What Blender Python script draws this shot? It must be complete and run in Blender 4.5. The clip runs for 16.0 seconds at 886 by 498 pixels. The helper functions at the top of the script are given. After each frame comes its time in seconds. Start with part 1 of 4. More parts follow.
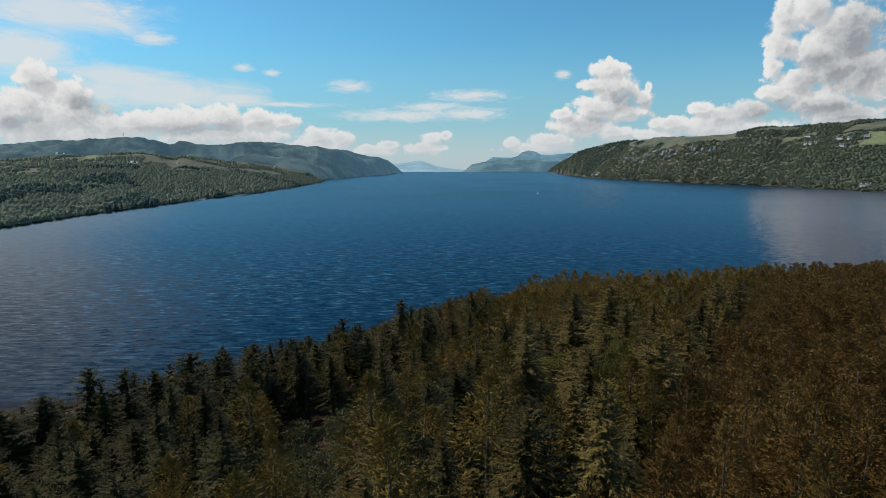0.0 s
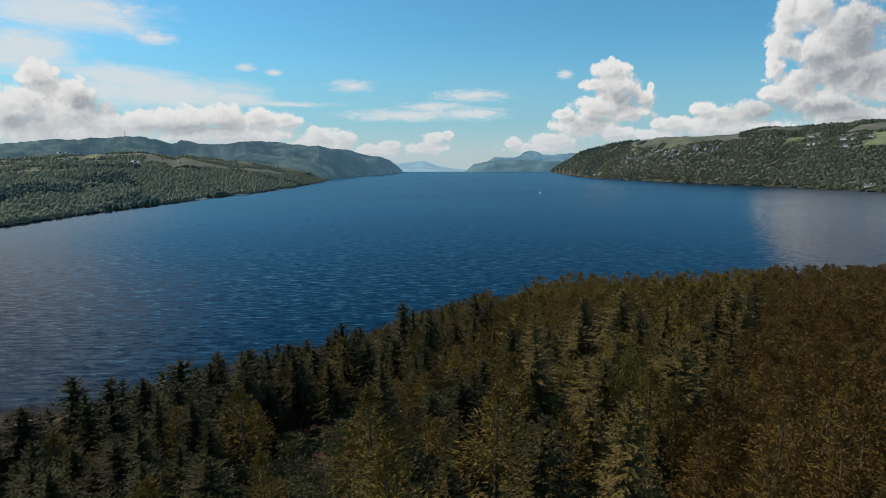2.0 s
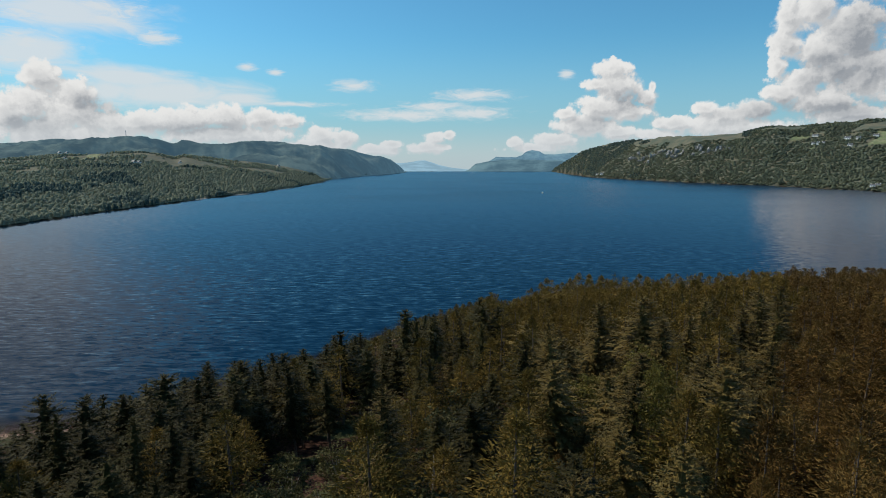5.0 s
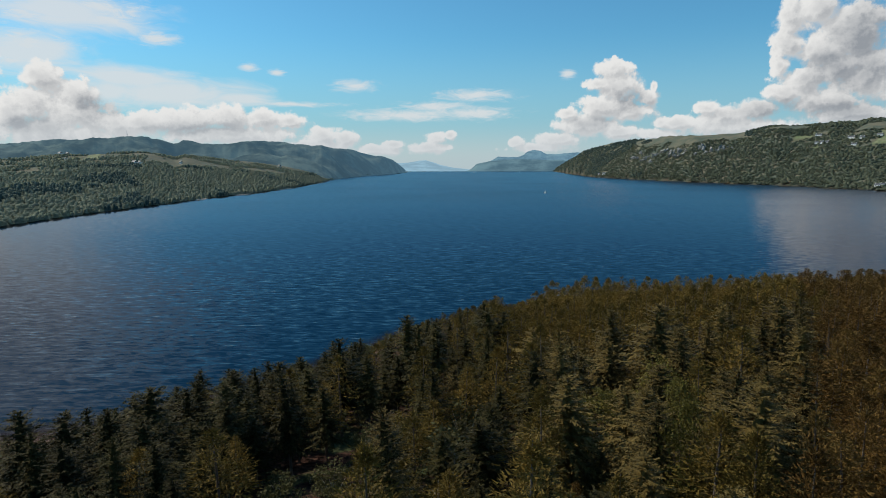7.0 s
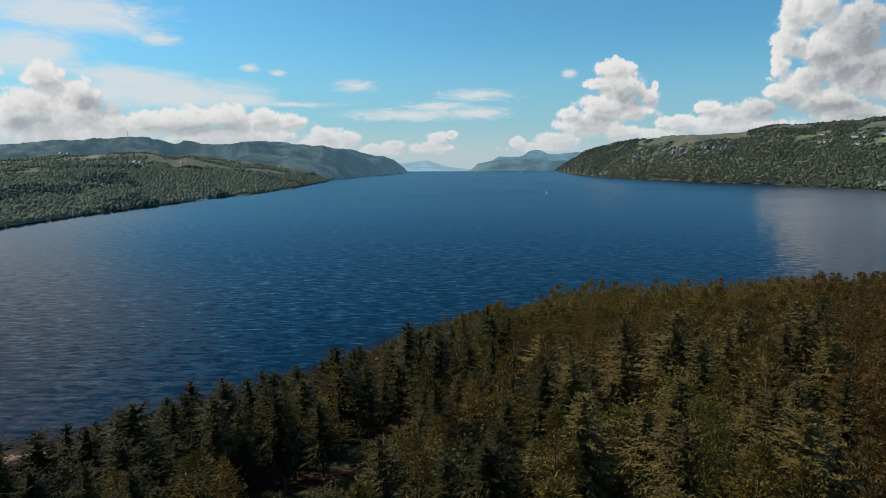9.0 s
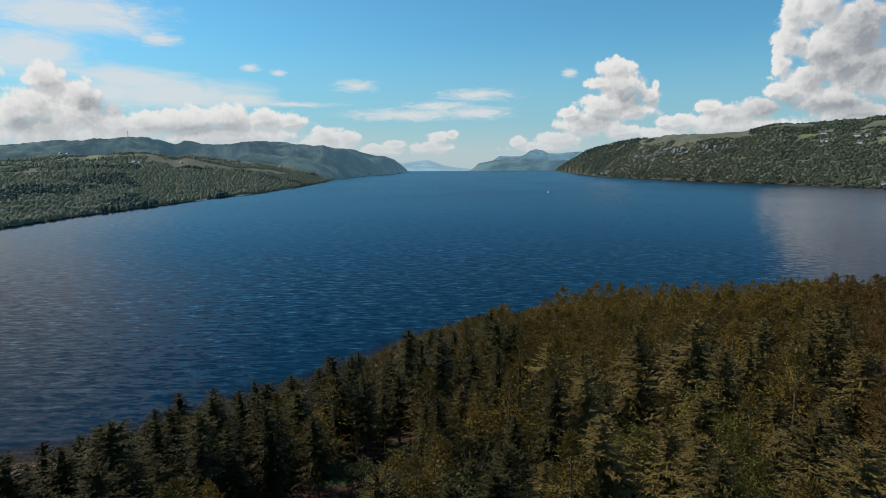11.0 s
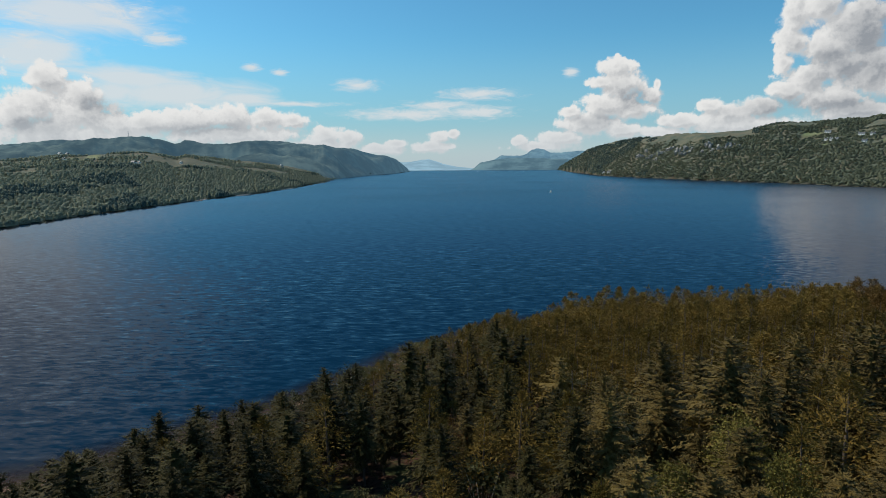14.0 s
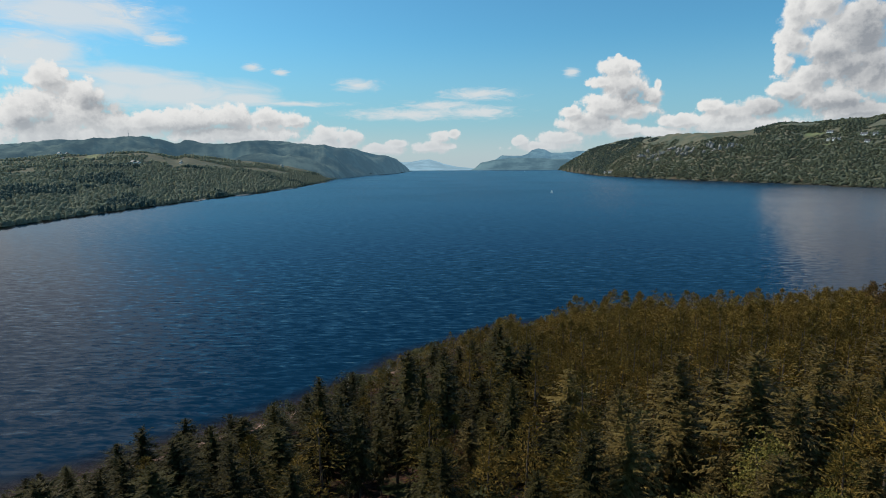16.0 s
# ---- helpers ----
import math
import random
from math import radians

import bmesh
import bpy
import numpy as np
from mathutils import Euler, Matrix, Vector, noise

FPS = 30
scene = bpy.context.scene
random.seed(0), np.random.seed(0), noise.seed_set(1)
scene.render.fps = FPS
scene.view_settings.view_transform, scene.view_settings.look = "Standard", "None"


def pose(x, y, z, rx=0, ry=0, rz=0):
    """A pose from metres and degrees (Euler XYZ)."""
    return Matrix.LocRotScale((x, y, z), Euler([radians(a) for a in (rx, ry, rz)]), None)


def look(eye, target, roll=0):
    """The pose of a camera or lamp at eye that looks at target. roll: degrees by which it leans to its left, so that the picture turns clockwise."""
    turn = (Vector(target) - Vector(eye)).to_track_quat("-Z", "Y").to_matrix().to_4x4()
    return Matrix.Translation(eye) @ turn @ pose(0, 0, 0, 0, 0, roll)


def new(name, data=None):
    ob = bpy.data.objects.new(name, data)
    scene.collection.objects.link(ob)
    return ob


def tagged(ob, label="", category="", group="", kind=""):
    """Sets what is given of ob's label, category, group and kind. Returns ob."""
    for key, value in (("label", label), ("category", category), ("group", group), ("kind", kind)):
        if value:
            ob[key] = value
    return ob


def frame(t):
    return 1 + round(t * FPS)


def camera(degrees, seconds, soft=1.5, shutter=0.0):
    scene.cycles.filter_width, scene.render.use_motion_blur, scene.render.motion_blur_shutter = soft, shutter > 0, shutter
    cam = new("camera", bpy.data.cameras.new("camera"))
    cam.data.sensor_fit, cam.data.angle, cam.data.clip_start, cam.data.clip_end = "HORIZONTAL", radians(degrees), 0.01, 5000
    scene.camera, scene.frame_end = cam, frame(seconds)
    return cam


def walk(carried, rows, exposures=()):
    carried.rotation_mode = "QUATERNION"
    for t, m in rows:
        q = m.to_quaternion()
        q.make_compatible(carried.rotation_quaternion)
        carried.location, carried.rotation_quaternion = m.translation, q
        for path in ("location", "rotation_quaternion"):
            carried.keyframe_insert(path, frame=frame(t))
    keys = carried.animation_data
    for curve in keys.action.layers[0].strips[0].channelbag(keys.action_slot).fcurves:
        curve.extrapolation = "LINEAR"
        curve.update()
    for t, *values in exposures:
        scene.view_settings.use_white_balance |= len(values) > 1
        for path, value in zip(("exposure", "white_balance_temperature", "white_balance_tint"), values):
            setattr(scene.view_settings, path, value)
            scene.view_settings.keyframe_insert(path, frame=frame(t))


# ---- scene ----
cam = camera(73.1, 16.0, soft=0.95)
# seconds, eye, heading and tilt in degrees, roll
PATH = [
    (0, (-0.080, 1.875, 56.942), -0.023, -8.173, -0.22),
    (1, (-0.224, 4.330, 56.799), -0.129, -8.175, -0.16),
    (2, (-0.454, 6.820, 56.641), -0.173, -8.183, -0.13),
    (3, (-0.713, 9.360, 56.491), -0.208, -8.193, -0.11),
    (4, (-0.968, 11.956, 56.361), -0.255, -8.202, -0.12),
    (6.5, (-1.511, 18.699, 56.135), -0.432, -8.211, -0.20),
    (8, (-1.777, 22.888, 56.043), -0.534, -8.213, -0.27),
    (9, (-1.940, 25.720, 55.989), -0.586, -8.217, -0.32),
    (11.5, (-2.324, 32.852, 55.859), -0.674, -8.248, -0.43),
    (12, (-2.396, 34.278, 55.834), -0.692, -8.258, -0.44),
    (13, (-2.532, 37.126, 55.789), -0.737, -8.280, -0.47),
    (14, (-2.651, 39.968, 55.752), -0.792, -8.300, -0.48),
    (15, (-2.750, 42.817, 55.722), -0.841, -8.310, -0.47),
    (16, (-2.828, 45.690, 55.696), -0.846, -8.297, -0.44),
]


def aim(eye, heading, tilt, roll):
    a, e = radians(heading), radians(tilt)
    way = Vector((math.sin(a) * math.cos(e), math.cos(a) * math.cos(e), math.sin(e)))
    return look(eye, Vector(eye) + way, roll)


walk(cam, [(t, aim(eye, heading, tilt, roll)) for t, eye, heading, tilt, roll in PATH])

# ---- sun, sky and clouds ----
SUN_AZ, SUN_EL = -66.0, 46.0
SKY, CLOUD = 0.110, 0.82
scene.view_settings.exposure = 0.0

sun = new("sun", bpy.data.lights.new("sun", "SUN"))
sun.data.energy, sun.data.angle, sun.data.color = 3.8, radians(0.6), (1.0, 0.90, 0.74)
sun.matrix_world = look((math.sin(radians(SUN_AZ)) * 500, math.cos(radians(SUN_AZ)) * 500, 500 * math.tan(radians(SUN_EL))), (0, 0, 0))

# clouds: azimuth, elevation, half width, half height, all in degrees
# blobs beyond the view's edges are added to brighten the water's reflections
LEFT_BANK = [(-33.5, 6.6, 1.6, 1.2), (-34.2, 4.9, 2.0, 1.5), (-35.7, 3.9, 1.6, 1.7), (-31.5, 5.4, 1.7, 1.3), (-31.3, 3.9, 2.7, 1.5), (-28.5, 3.3, 2.4, 1.1), (-32.9, 2.4, 5.0, 1.1),
             (-26.4, 3.3, 2.3, 1.1), (-23.3, 3.6, 2.7, 1.25), (-20.0, 4.0, 2.8, 1.1), (-16.9, 4.0, 2.4, 0.95), (-14.5, 3.8, 1.7, 0.65), (-20.1, 2.5, 6.8, 0.9), (-11.5, 2.5, 1.8, 0.77), (-9.4, 2.2, 1.3, 0.72),
             (-12.3, 1.6, 3.5, 0.62), (-45.0, 7.0, 7.0, 4.0), (-44.5, 13.0, 6.0, 4.0), (-46.0, 22.5, 14.0, 8.5)]
SMALL_PUFFS = [(-5.1, 1.7, 1.2, 0.4), (-1.0, 2.3, 1.1, 0.62), (0.2, 2.5, 0.65, 0.42), (-1.6, 1.4, 2.2, 0.55), (6.5, 1.8, 0.84, 0.52), (8.6, 1.3, 3.0, 0.47), (-6.5, 1.2, 2.6, 0.5)]
TOWER = [(15.0, 8.2, 1.6, 0.9), (13.8, 6.9, 1.5, 0.6), (15.5, 6.6, 2.1, 1.45), (18.1, 5.7, 0.95, 0.68), (18.5, 6.5, 0.32, 0.6), (14.6, 4.9, 2.5, 1.2), (11.2, 4.4, 1.2, 0.6), (16.5, 4.4, 2.4, 0.79), (12.9, 3.3, 3.1, 1.1),
         (10.4, 2.1, 2.1, 0.72), (15.6, 2.6, 2.0, 0.8)]
RIGHT_BANK = [(28.9, 11.1, 1.1, 1.75), (28.2, 7.6, 0.7, 0.85), (28.7, 9.4, 1.2, 1.28), (30.4, 11.6, 1.9, 1.64), (32.9, 9.6, 3.0, 2.42), (32.4, 7.2, 1.9, 1.6), (34.4, 6.6, 2.2, 2.46), (28.7, 5.4, 1.6, 0.95), (31.5, 4.7, 3.1, 1.09),
              (23.0, 4.5, 1.1, 0.66), (20.6, 3.3, 1.9, 0.7), (24.4, 3.8, 2.2, 0.9), (26.7, 4.3, 1.9, 0.9), (25.5, 2.9, 4.9, 0.84), (33.4, 3.7, 3.4, 0.86), (19.0, 2.4, 2.4, 0.59), (34.0, 14.5, 4.0, 3.0), (30.9, 8.6, 1.6, 1.3), (30.0, 6.4, 2.0, 1.0), (44.0, 12.0, 8.0, 9.0), (40.0, 23.0, 7.0, 8.0), (48.0, 32.0, 14.0, 16.0)]
WISPS = [(-29.4, 12.3, 3.3, 0.75), (-28.5, 11.5, 2.4, 0.65), (-25.1, 10.3, 1.5, 0.5), (-34.2, 9.2, 3.0, 1.0), (-35.4, 7.9, 1.6, 0.5), (-34.4, 11.4, 2.4, 0.9), (-17.9, 8.4, 0.7, 0.35), (-15.5, 8.0, 0.6, 0.25), (-8.5, 7.0, 1.7, 0.45),
         (2.5, 6.2, 2.9, 0.5), (-3.9, 4.4, 5.0, 0.5), (-1.2, 5.2, 2.6, 0.45), (2.0, 4.6, 3.4, 0.55), (-14.2, 5.3, 3.4, 0.2), (11.1, 7.9, 0.6, 0.4), (-37.0, 18.0, 8.0, 3.0), (-32.0, 25.0, 10.0, 5.0), (-44.0, 28.0, 14.0, 9.0)]
SHEETS = [(-27.4, 7.0, 4.4, 1.0), (-24.5, 5.9, 7.0, 1.2), (-18.8, 5.7, 3.2, 0.6), (-29.1, 5.8, 4.3, 1.1), (-34.5, 8.6, 4.0, 1.6), (-31.0, 11.6, 5.5, 1.6), (-40.0, 15.0, 8.0, 4.0)]
# grey shade painted into the undersides of the thickest heaps
CLOUD_SHADE = [(32.8, 7.0, 3.0, 1.8), (34.5, 9.5, 3.0, 2.6), (38.0, 14.0, 5.0, 6.0), (-29.6, 4.7, 1.8, 0.9), (-34.5, 3.0, 2.4, 0.7), (16.9, 5.3, 1.5, 0.9), (13.6, 3.6, 1.6, 0.5), (28.0, 4.2, 3.5, 0.8), (33.0, 4.0, 3.5, 0.9), (-22.0, 2.9, 4.0, 0.6)]


class Nodes:
    """Short names for the nodes of one tree."""

    def __init__(self, tree):
        self.tree = tree
        self.n, self.l = tree.nodes, tree.links

    def put(self, socket, value):
        if isinstance(value, bpy.types.NodeSocket):
            self.l.new(value, socket)
        elif value is not None:
            socket.default_value = value

    def math(self, op, a, b=None, c=None, clamp=False):
        n = self.n.new("ShaderNodeMath")
        n.operation, n.use_clamp = op, clamp
        for s, v in zip(n.inputs, (a, b, c)):
            self.put(s, v)
        return n.outputs[0]

    def vec(self, op, a, b=None, out=0):
        n = self.n.new("ShaderNodeVectorMath")
        n.operation = op
        for s, v in zip(n.inputs, (a, b)):
            self.put(s, v)
        return n.outputs[out]

    def noise(self, vector, scale, detail=4.0, rough=0.55, distort=0.0, kind="FBM"):
        n = self.n.new("ShaderNodeTexNoise")
        n.noise_type = kind
        self.put(n.inputs["Vector"], vector)
        for key, v in (("Scale", scale), ("Detail", detail), ("Roughness", rough), ("Distortion", distort)):
            n.inputs[key].default_value = v
        return n.outputs["Fac"]

    def puffs(self, vector, scale, detail=2.0, rough=0.5):
        n = self.n.new("ShaderNodeTexVoronoi")
        n.feature, n.normalize = "SMOOTH_F1", False
        self.put(n.inputs["Vector"], vector)
        for key, v in (("Scale", scale), ("Detail", detail), ("Roughness", rough), ("Smoothness", 0.35)):
            n.inputs[key].default_value = v
        return n.outputs["Distance"]

    def ramp(self, x, lo, hi, a=0.0, b=1.0, smooth=True):
        n = self.n.new("ShaderNodeMapRange")
        n.interpolation_type = "SMOOTHSTEP" if smooth else "LINEAR"
        for s, v in zip(n.inputs, (x, lo, hi, a, b)):
            self.put(s, v)
        return n.outputs[0]

    def mix(self, fac, a, b, kind="MIX"):
        n = self.n.new("ShaderNodeMix")
        n.data_type, n.blend_type = "RGBA", kind
        self.put(n.inputs[0], fac)
        for s, v in ((n.inputs[6], a), (n.inputs[7], b)):
            self.put(s, (*v, 1.0) if isinstance(v, tuple) and len(v) == 3 else v)
        return n.outputs[2]


world = bpy.data.worlds.new("world")
scene.world = world
world.use_nodes = True
w = Nodes(world.node_tree)
w.n.clear()
sky = w.n.new("ShaderNodeTexSky")
sky.sky_type, sky.sun_disc = "NISHITA", False
sky.sun_elevation, sky.sun_rotation = radians(SUN_EL), radians(SUN_AZ)
sky.altitude, sky.air_density, sky.dust_density, sky.ozone_density = 50, 1.0, 0.6, 2.0
axis = w.n.new("ShaderNodeTexCoord").outputs["Generated"]
split = w.n.new("ShaderNodeSeparateXYZ")
w.put(split.inputs[0], axis)
azimuth = w.math("MULTIPLY", w.math("ARCTAN2", split.outputs[0], split.outputs[1]), 180 / math.pi)
elev = w.math("MULTIPLY", w.math("ARCSINE", split.outputs[2]), 180 / math.pi)
join = w.n.new("ShaderNodeCombineXYZ")
w.put(join.inputs[0], azimuth)
w.put(join.inputs[1], elev)
chart = join.outputs[0]


def nearest(at, blobs, soft=0.25):
    """How far a place of the sky is from the nearest of these clouds: 1 on its rim."""
    best = None
    for a, e, wide, high in blobs:
        d = w.vec("LENGTH", w.vec("MULTIPLY", w.vec("SUBTRACT", at, (a, e, 0)), (1 / wide, 1 / high, 0)), out=1)
        best = d if best is None else w.math("SMOOTH_MIN", best, d, soft)
    return best


def heap(at):
    """The heaped clouds' rim, billowed at two sizes: below 1 inside."""
    d = nearest(at, LEFT_BANK + SMALL_PUFFS + TOWER + RIGHT_BANK, 0.22)
    bulge = w.math("MULTIPLY_ADD", w.puffs(at, 0.75, 4.0, 0.6), 0.60, -0.36)
    fray = w.math("MULTIPLY_ADD", w.noise(at, 0.8, 7.0, 0.58), 0.75, -0.40)
    return w.math("ADD", w.math("ADD", d, bulge), fray)


rim = heap(chart)
toward = heap(w.vec("ADD", chart, (-0.40, 0.55, 0)))
ragged = w.ramp(w.noise(chart, 0.35, 3.0, 0.5), 0.38, 0.62, 0.0, 0.22)
away = w.ramp(w.math("SUBTRACT", toward, rim), 0.25, -0.35)
cover = w.ramp(rim, w.math("MULTIPLY_ADD", away, 0.10, 1.52), w.math("SUBTRACT", w.math("MULTIPLY_ADD", away, -0.25, 1.28), ragged))
lit = w.ramp(w.math("SUBTRACT", toward, rim), -0.35, 0.40)
deep = w.ramp(rim, 0.10, 1.20)
cloud_shade = w.ramp(w.math("ADD", nearest(chart, CLOUD_SHADE, 0.3), w.math("MULTIPLY_ADD", w.noise(chart, 0.8, 5.0, 0.6), 1.2, -0.6)), 1.5, 0.3, 0.0, 0.42)
light = w.math("SUBTRACT", w.math("MULTIPLY_ADD", lit, 0.50, w.math("MULTIPLY_ADD", deep, 0.40, 0.14)), cloud_shade, clamp=True)
tone = w.mix(light, (0.36, 0.39, 0.43), (0.97, 0.97, 0.955))
streak = w.vec("MULTIPLY", chart, (0.35, 1.3, 1.0))
veil_rim = w.math("ADD", nearest(chart, WISPS, 0.4), w.math("MULTIPLY_ADD", w.noise(streak, 1.3, 6.0, 0.65, 1.2), 2.6, -1.3))
sheet_rim = w.math("ADD", nearest(chart, SHEETS, 0.4), w.math("MULTIPLY_ADD", w.noise(streak, 0.6, 5.0, 0.6, 0.8), 1.8, -0.9))
veil = w.math("MAXIMUM", w.math("MULTIPLY", w.ramp(veil_rim, 1.6, 0.0), 0.90), w.math("MULTIPLY", w.ramp(sheet_rim, 1.5, 0.3), 0.85))
low = w.math("MULTIPLY", w.ramp(elev, 12.0, -0.5), 0.82)
blue = w.n.new("ShaderNodeBackground")
w.put(blue.inputs[0], w.mix(1.0, sky.outputs[0], (0.45, 0.95, 1.08), "MULTIPLY"))
blue.inputs[1].default_value = SKY
wisp = w.n.new("ShaderNodeBackground")
wisp.inputs[0].default_value, wisp.inputs[1].default_value = (0.84, 0.88, 0.90, 1), CLOUD * 1.0
haze = w.n.new("ShaderNodeBackground")
w.put(haze.inputs[0], w.mix(w.ramp(elev, 4.5, 0.2), (0.50, 0.79, 0.97), (0.80, 0.92, 1.0)))
haze.inputs[1].default_value = CLOUD * 0.76
puff = w.n.new("ShaderNodeBackground")
w.put(puff.inputs[0], w.mix(w.ramp(elev, 5.0, 0.3, 0.0, 0.75), tone, (0.70, 0.76, 0.80)))
puff.inputs[1].default_value = CLOUD


def over(fac, a, b):
    m = w.n.new("ShaderNodeMixShader")
    for s, v in zip(m.inputs, (fac, a, b)):
        w.put(s, v)
    return m.outputs[0]


end = w.n.new("ShaderNodeOutputWorld")
hazed = over(low, blue.outputs[0], haze.outputs[0])
w.put(end.inputs[0], over(cover, over(veil, hazed, wisp.outputs[0]), puff.outputs[0]))

# ---- materials ----
def material(name):
    m = bpy.data.materials.new(name)
    m.use_nodes = True
    k = Nodes(m.node_tree)
    k.n.clear()
    out = k.n.new("ShaderNodeOutputMaterial")
    b = k.n.new("ShaderNodeBsdfPrincipled")
    k.put(out.inputs[0], b.outputs[0])
    k.place = k.n.new("ShaderNodeNewGeometry").outputs["Position"]
    k.bsdf, k.out, k.mat = b, out, m
    return k


def bump(k, height, strength, distance):
    n = k.n.new("ShaderNodeBump")
    n.inputs["Strength"].default_value, n.inputs["Distance"].default_value = strength, distance
    k.put(n.inputs["Height"], height)
    k.put(k.bsdf.inputs["Normal"], n.outputs[0])


def plain(name, colour, rough=0.7, metal=0.0, grain=6.0, vary=0.25):
    """Paint, timber, slate and the like: one colour with stains at two scales."""
    k = material(name)
    stain = k.math("ADD", k.math("MULTIPLY", k.noise(k.place, grain, 4), 0.5), k.math("MULTIPLY", k.noise(k.place, grain * 0.12, 3), 0.5))
    dark = tuple(c * (1 - vary) for c in colour)
    light = tuple(min(1, c * (1 + vary)) for c in colour)
    k.put(k.bsdf.inputs["Base Color"], k.mix(k.ramp(stain, 0.3, 0.7), dark, light))
    k.bsdf.inputs["Roughness"].default_value, k.bsdf.inputs["Metallic"].default_value = rough, metal
    bump(k, stain, 0.3, 0.02)
    return k.mat


def foliage(name, dark, light, tint, shine=0.6, glow=0.12, drift=0.11, own_shade=0.45):
    """Needles or leaves: each spray its own shade, each tree its own tone, a little light let through."""
    k = material(name)
    own = k.n.new("ShaderNodeObjectInfo").outputs["Random"]
    geo = k.n.new("ShaderNodeNewGeometry")
    spray = geo.outputs["Random Per Island"]
    grain = k.noise(k.place, 5.0, 3, 0.7)
    mixed = k.math("ADD", k.math("MULTIPLY", spray, own_shade), k.math("MULTIPLY", k.ramp(grain, 0.36, 0.64), 1 - own_shade))
    c = k.mix(mixed, dark, light)
    patch = k.math("ADD", k.math("MULTIPLY", k.noise(k.place, drift, 3), 0.7), k.math("MULTIPLY", own, 0.3))
    c = k.mix(k.ramp(patch, 0.42, 0.72, 0.0, 0.8), c, tint)
    hue = k.n.new("ShaderNodeHueSaturation")
    k.put(hue.inputs["Color"], c)
    k.put(hue.inputs["Value"], k.ramp(own, 0.0, 1.0, 0.75, 1.25, smooth=False))
    c = hue.outputs[0]
    k.put(k.bsdf.inputs["Base Color"], c)
    k.bsdf.inputs["Roughness"].default_value = shine
    k.bsdf.inputs["Specular IOR Level"].default_value = 0.06
    t = k.n.new("ShaderNodeBsdfTranslucent")
    k.put(t.inputs[0], c)
    m = k.n.new("ShaderNodeMixShader")
    m.inputs[0].default_value = glow
    k.put(m.inputs[1], k.bsdf.outputs[0])
    k.put(m.inputs[2], t.outputs[0])
    k.put(k.out.inputs[0], m.outputs[0])
    return k.mat


NEEDLE_SPRUCE = foliage("spruce_needles", (0.012, 0.010, 0.004), (0.182, 0.132, 0.044), (0.125, 0.088, 0.027), glow=0.06)
# partly real dark firs, partly the western wood's shade put into needle colour
NEEDLE_FIR_SHADED = foliage("fir_needles_shaded", (0.007, 0.007, 0.004), (0.074, 0.061, 0.019), (0.046, 0.040, 0.013), glow=0.05)
NEEDLE_PINE = foliage("pine_needles", (0.032, 0.025, 0.007), (0.192, 0.134, 0.029), (0.172, 0.110, 0.026), glow=0.15, own_shade=0.5)
NEEDLE_LARCH = foliage("russet_needles", (0.034, 0.019, 0.006), (0.175, 0.098, 0.026), (0.120, 0.078, 0.023), glow=0.14, own_shade=0.5)
LEAF_GOLD = foliage("yellow_green_leaves", (0.040, 0.038, 0.010), (0.215, 0.180, 0.042), (0.150, 0.125, 0.032), 0.5, 0.2)
LEAF_BIRCH = foliage("birch_leaves", (0.022, 0.025, 0.010), (0.135, 0.130, 0.052), (0.115, 0.102, 0.040), 0.5, 0.18)
# far leaves paler and greyer than near ones: haze put into their base colour
LEAF_HAZED = foliage("hazed_wood_leaves", (0.270, 0.305, 0.235), (0.450, 0.465, 0.335), (0.240, 0.290, 0.240), 0.9, 0.5, 0.020, 0.6)
LEAF_HILL_HAZED = foliage("hazed_hill_leaves", (0.185, 0.220, 0.165), (0.265, 0.290, 0.190), (0.105, 0.150, 0.120), 0.9, 0.5, 0.007, 0.6)
# blue green because the haze of distance is put into the needle colour
NEEDLE_HAZED = foliage("hazed_conifer_needles", (0.045, 0.075, 0.070), (0.100, 0.135, 0.115), (0.070, 0.105, 0.095), 0.9, 0.3)
BARK = plain("bark", (0.11, 0.085, 0.065), 0.9, 0, 9.0, 0.4)
BARK_PALE = plain("bleached_wood", (0.42, 0.38, 0.33), 0.8, 0, 7.0, 0.25)


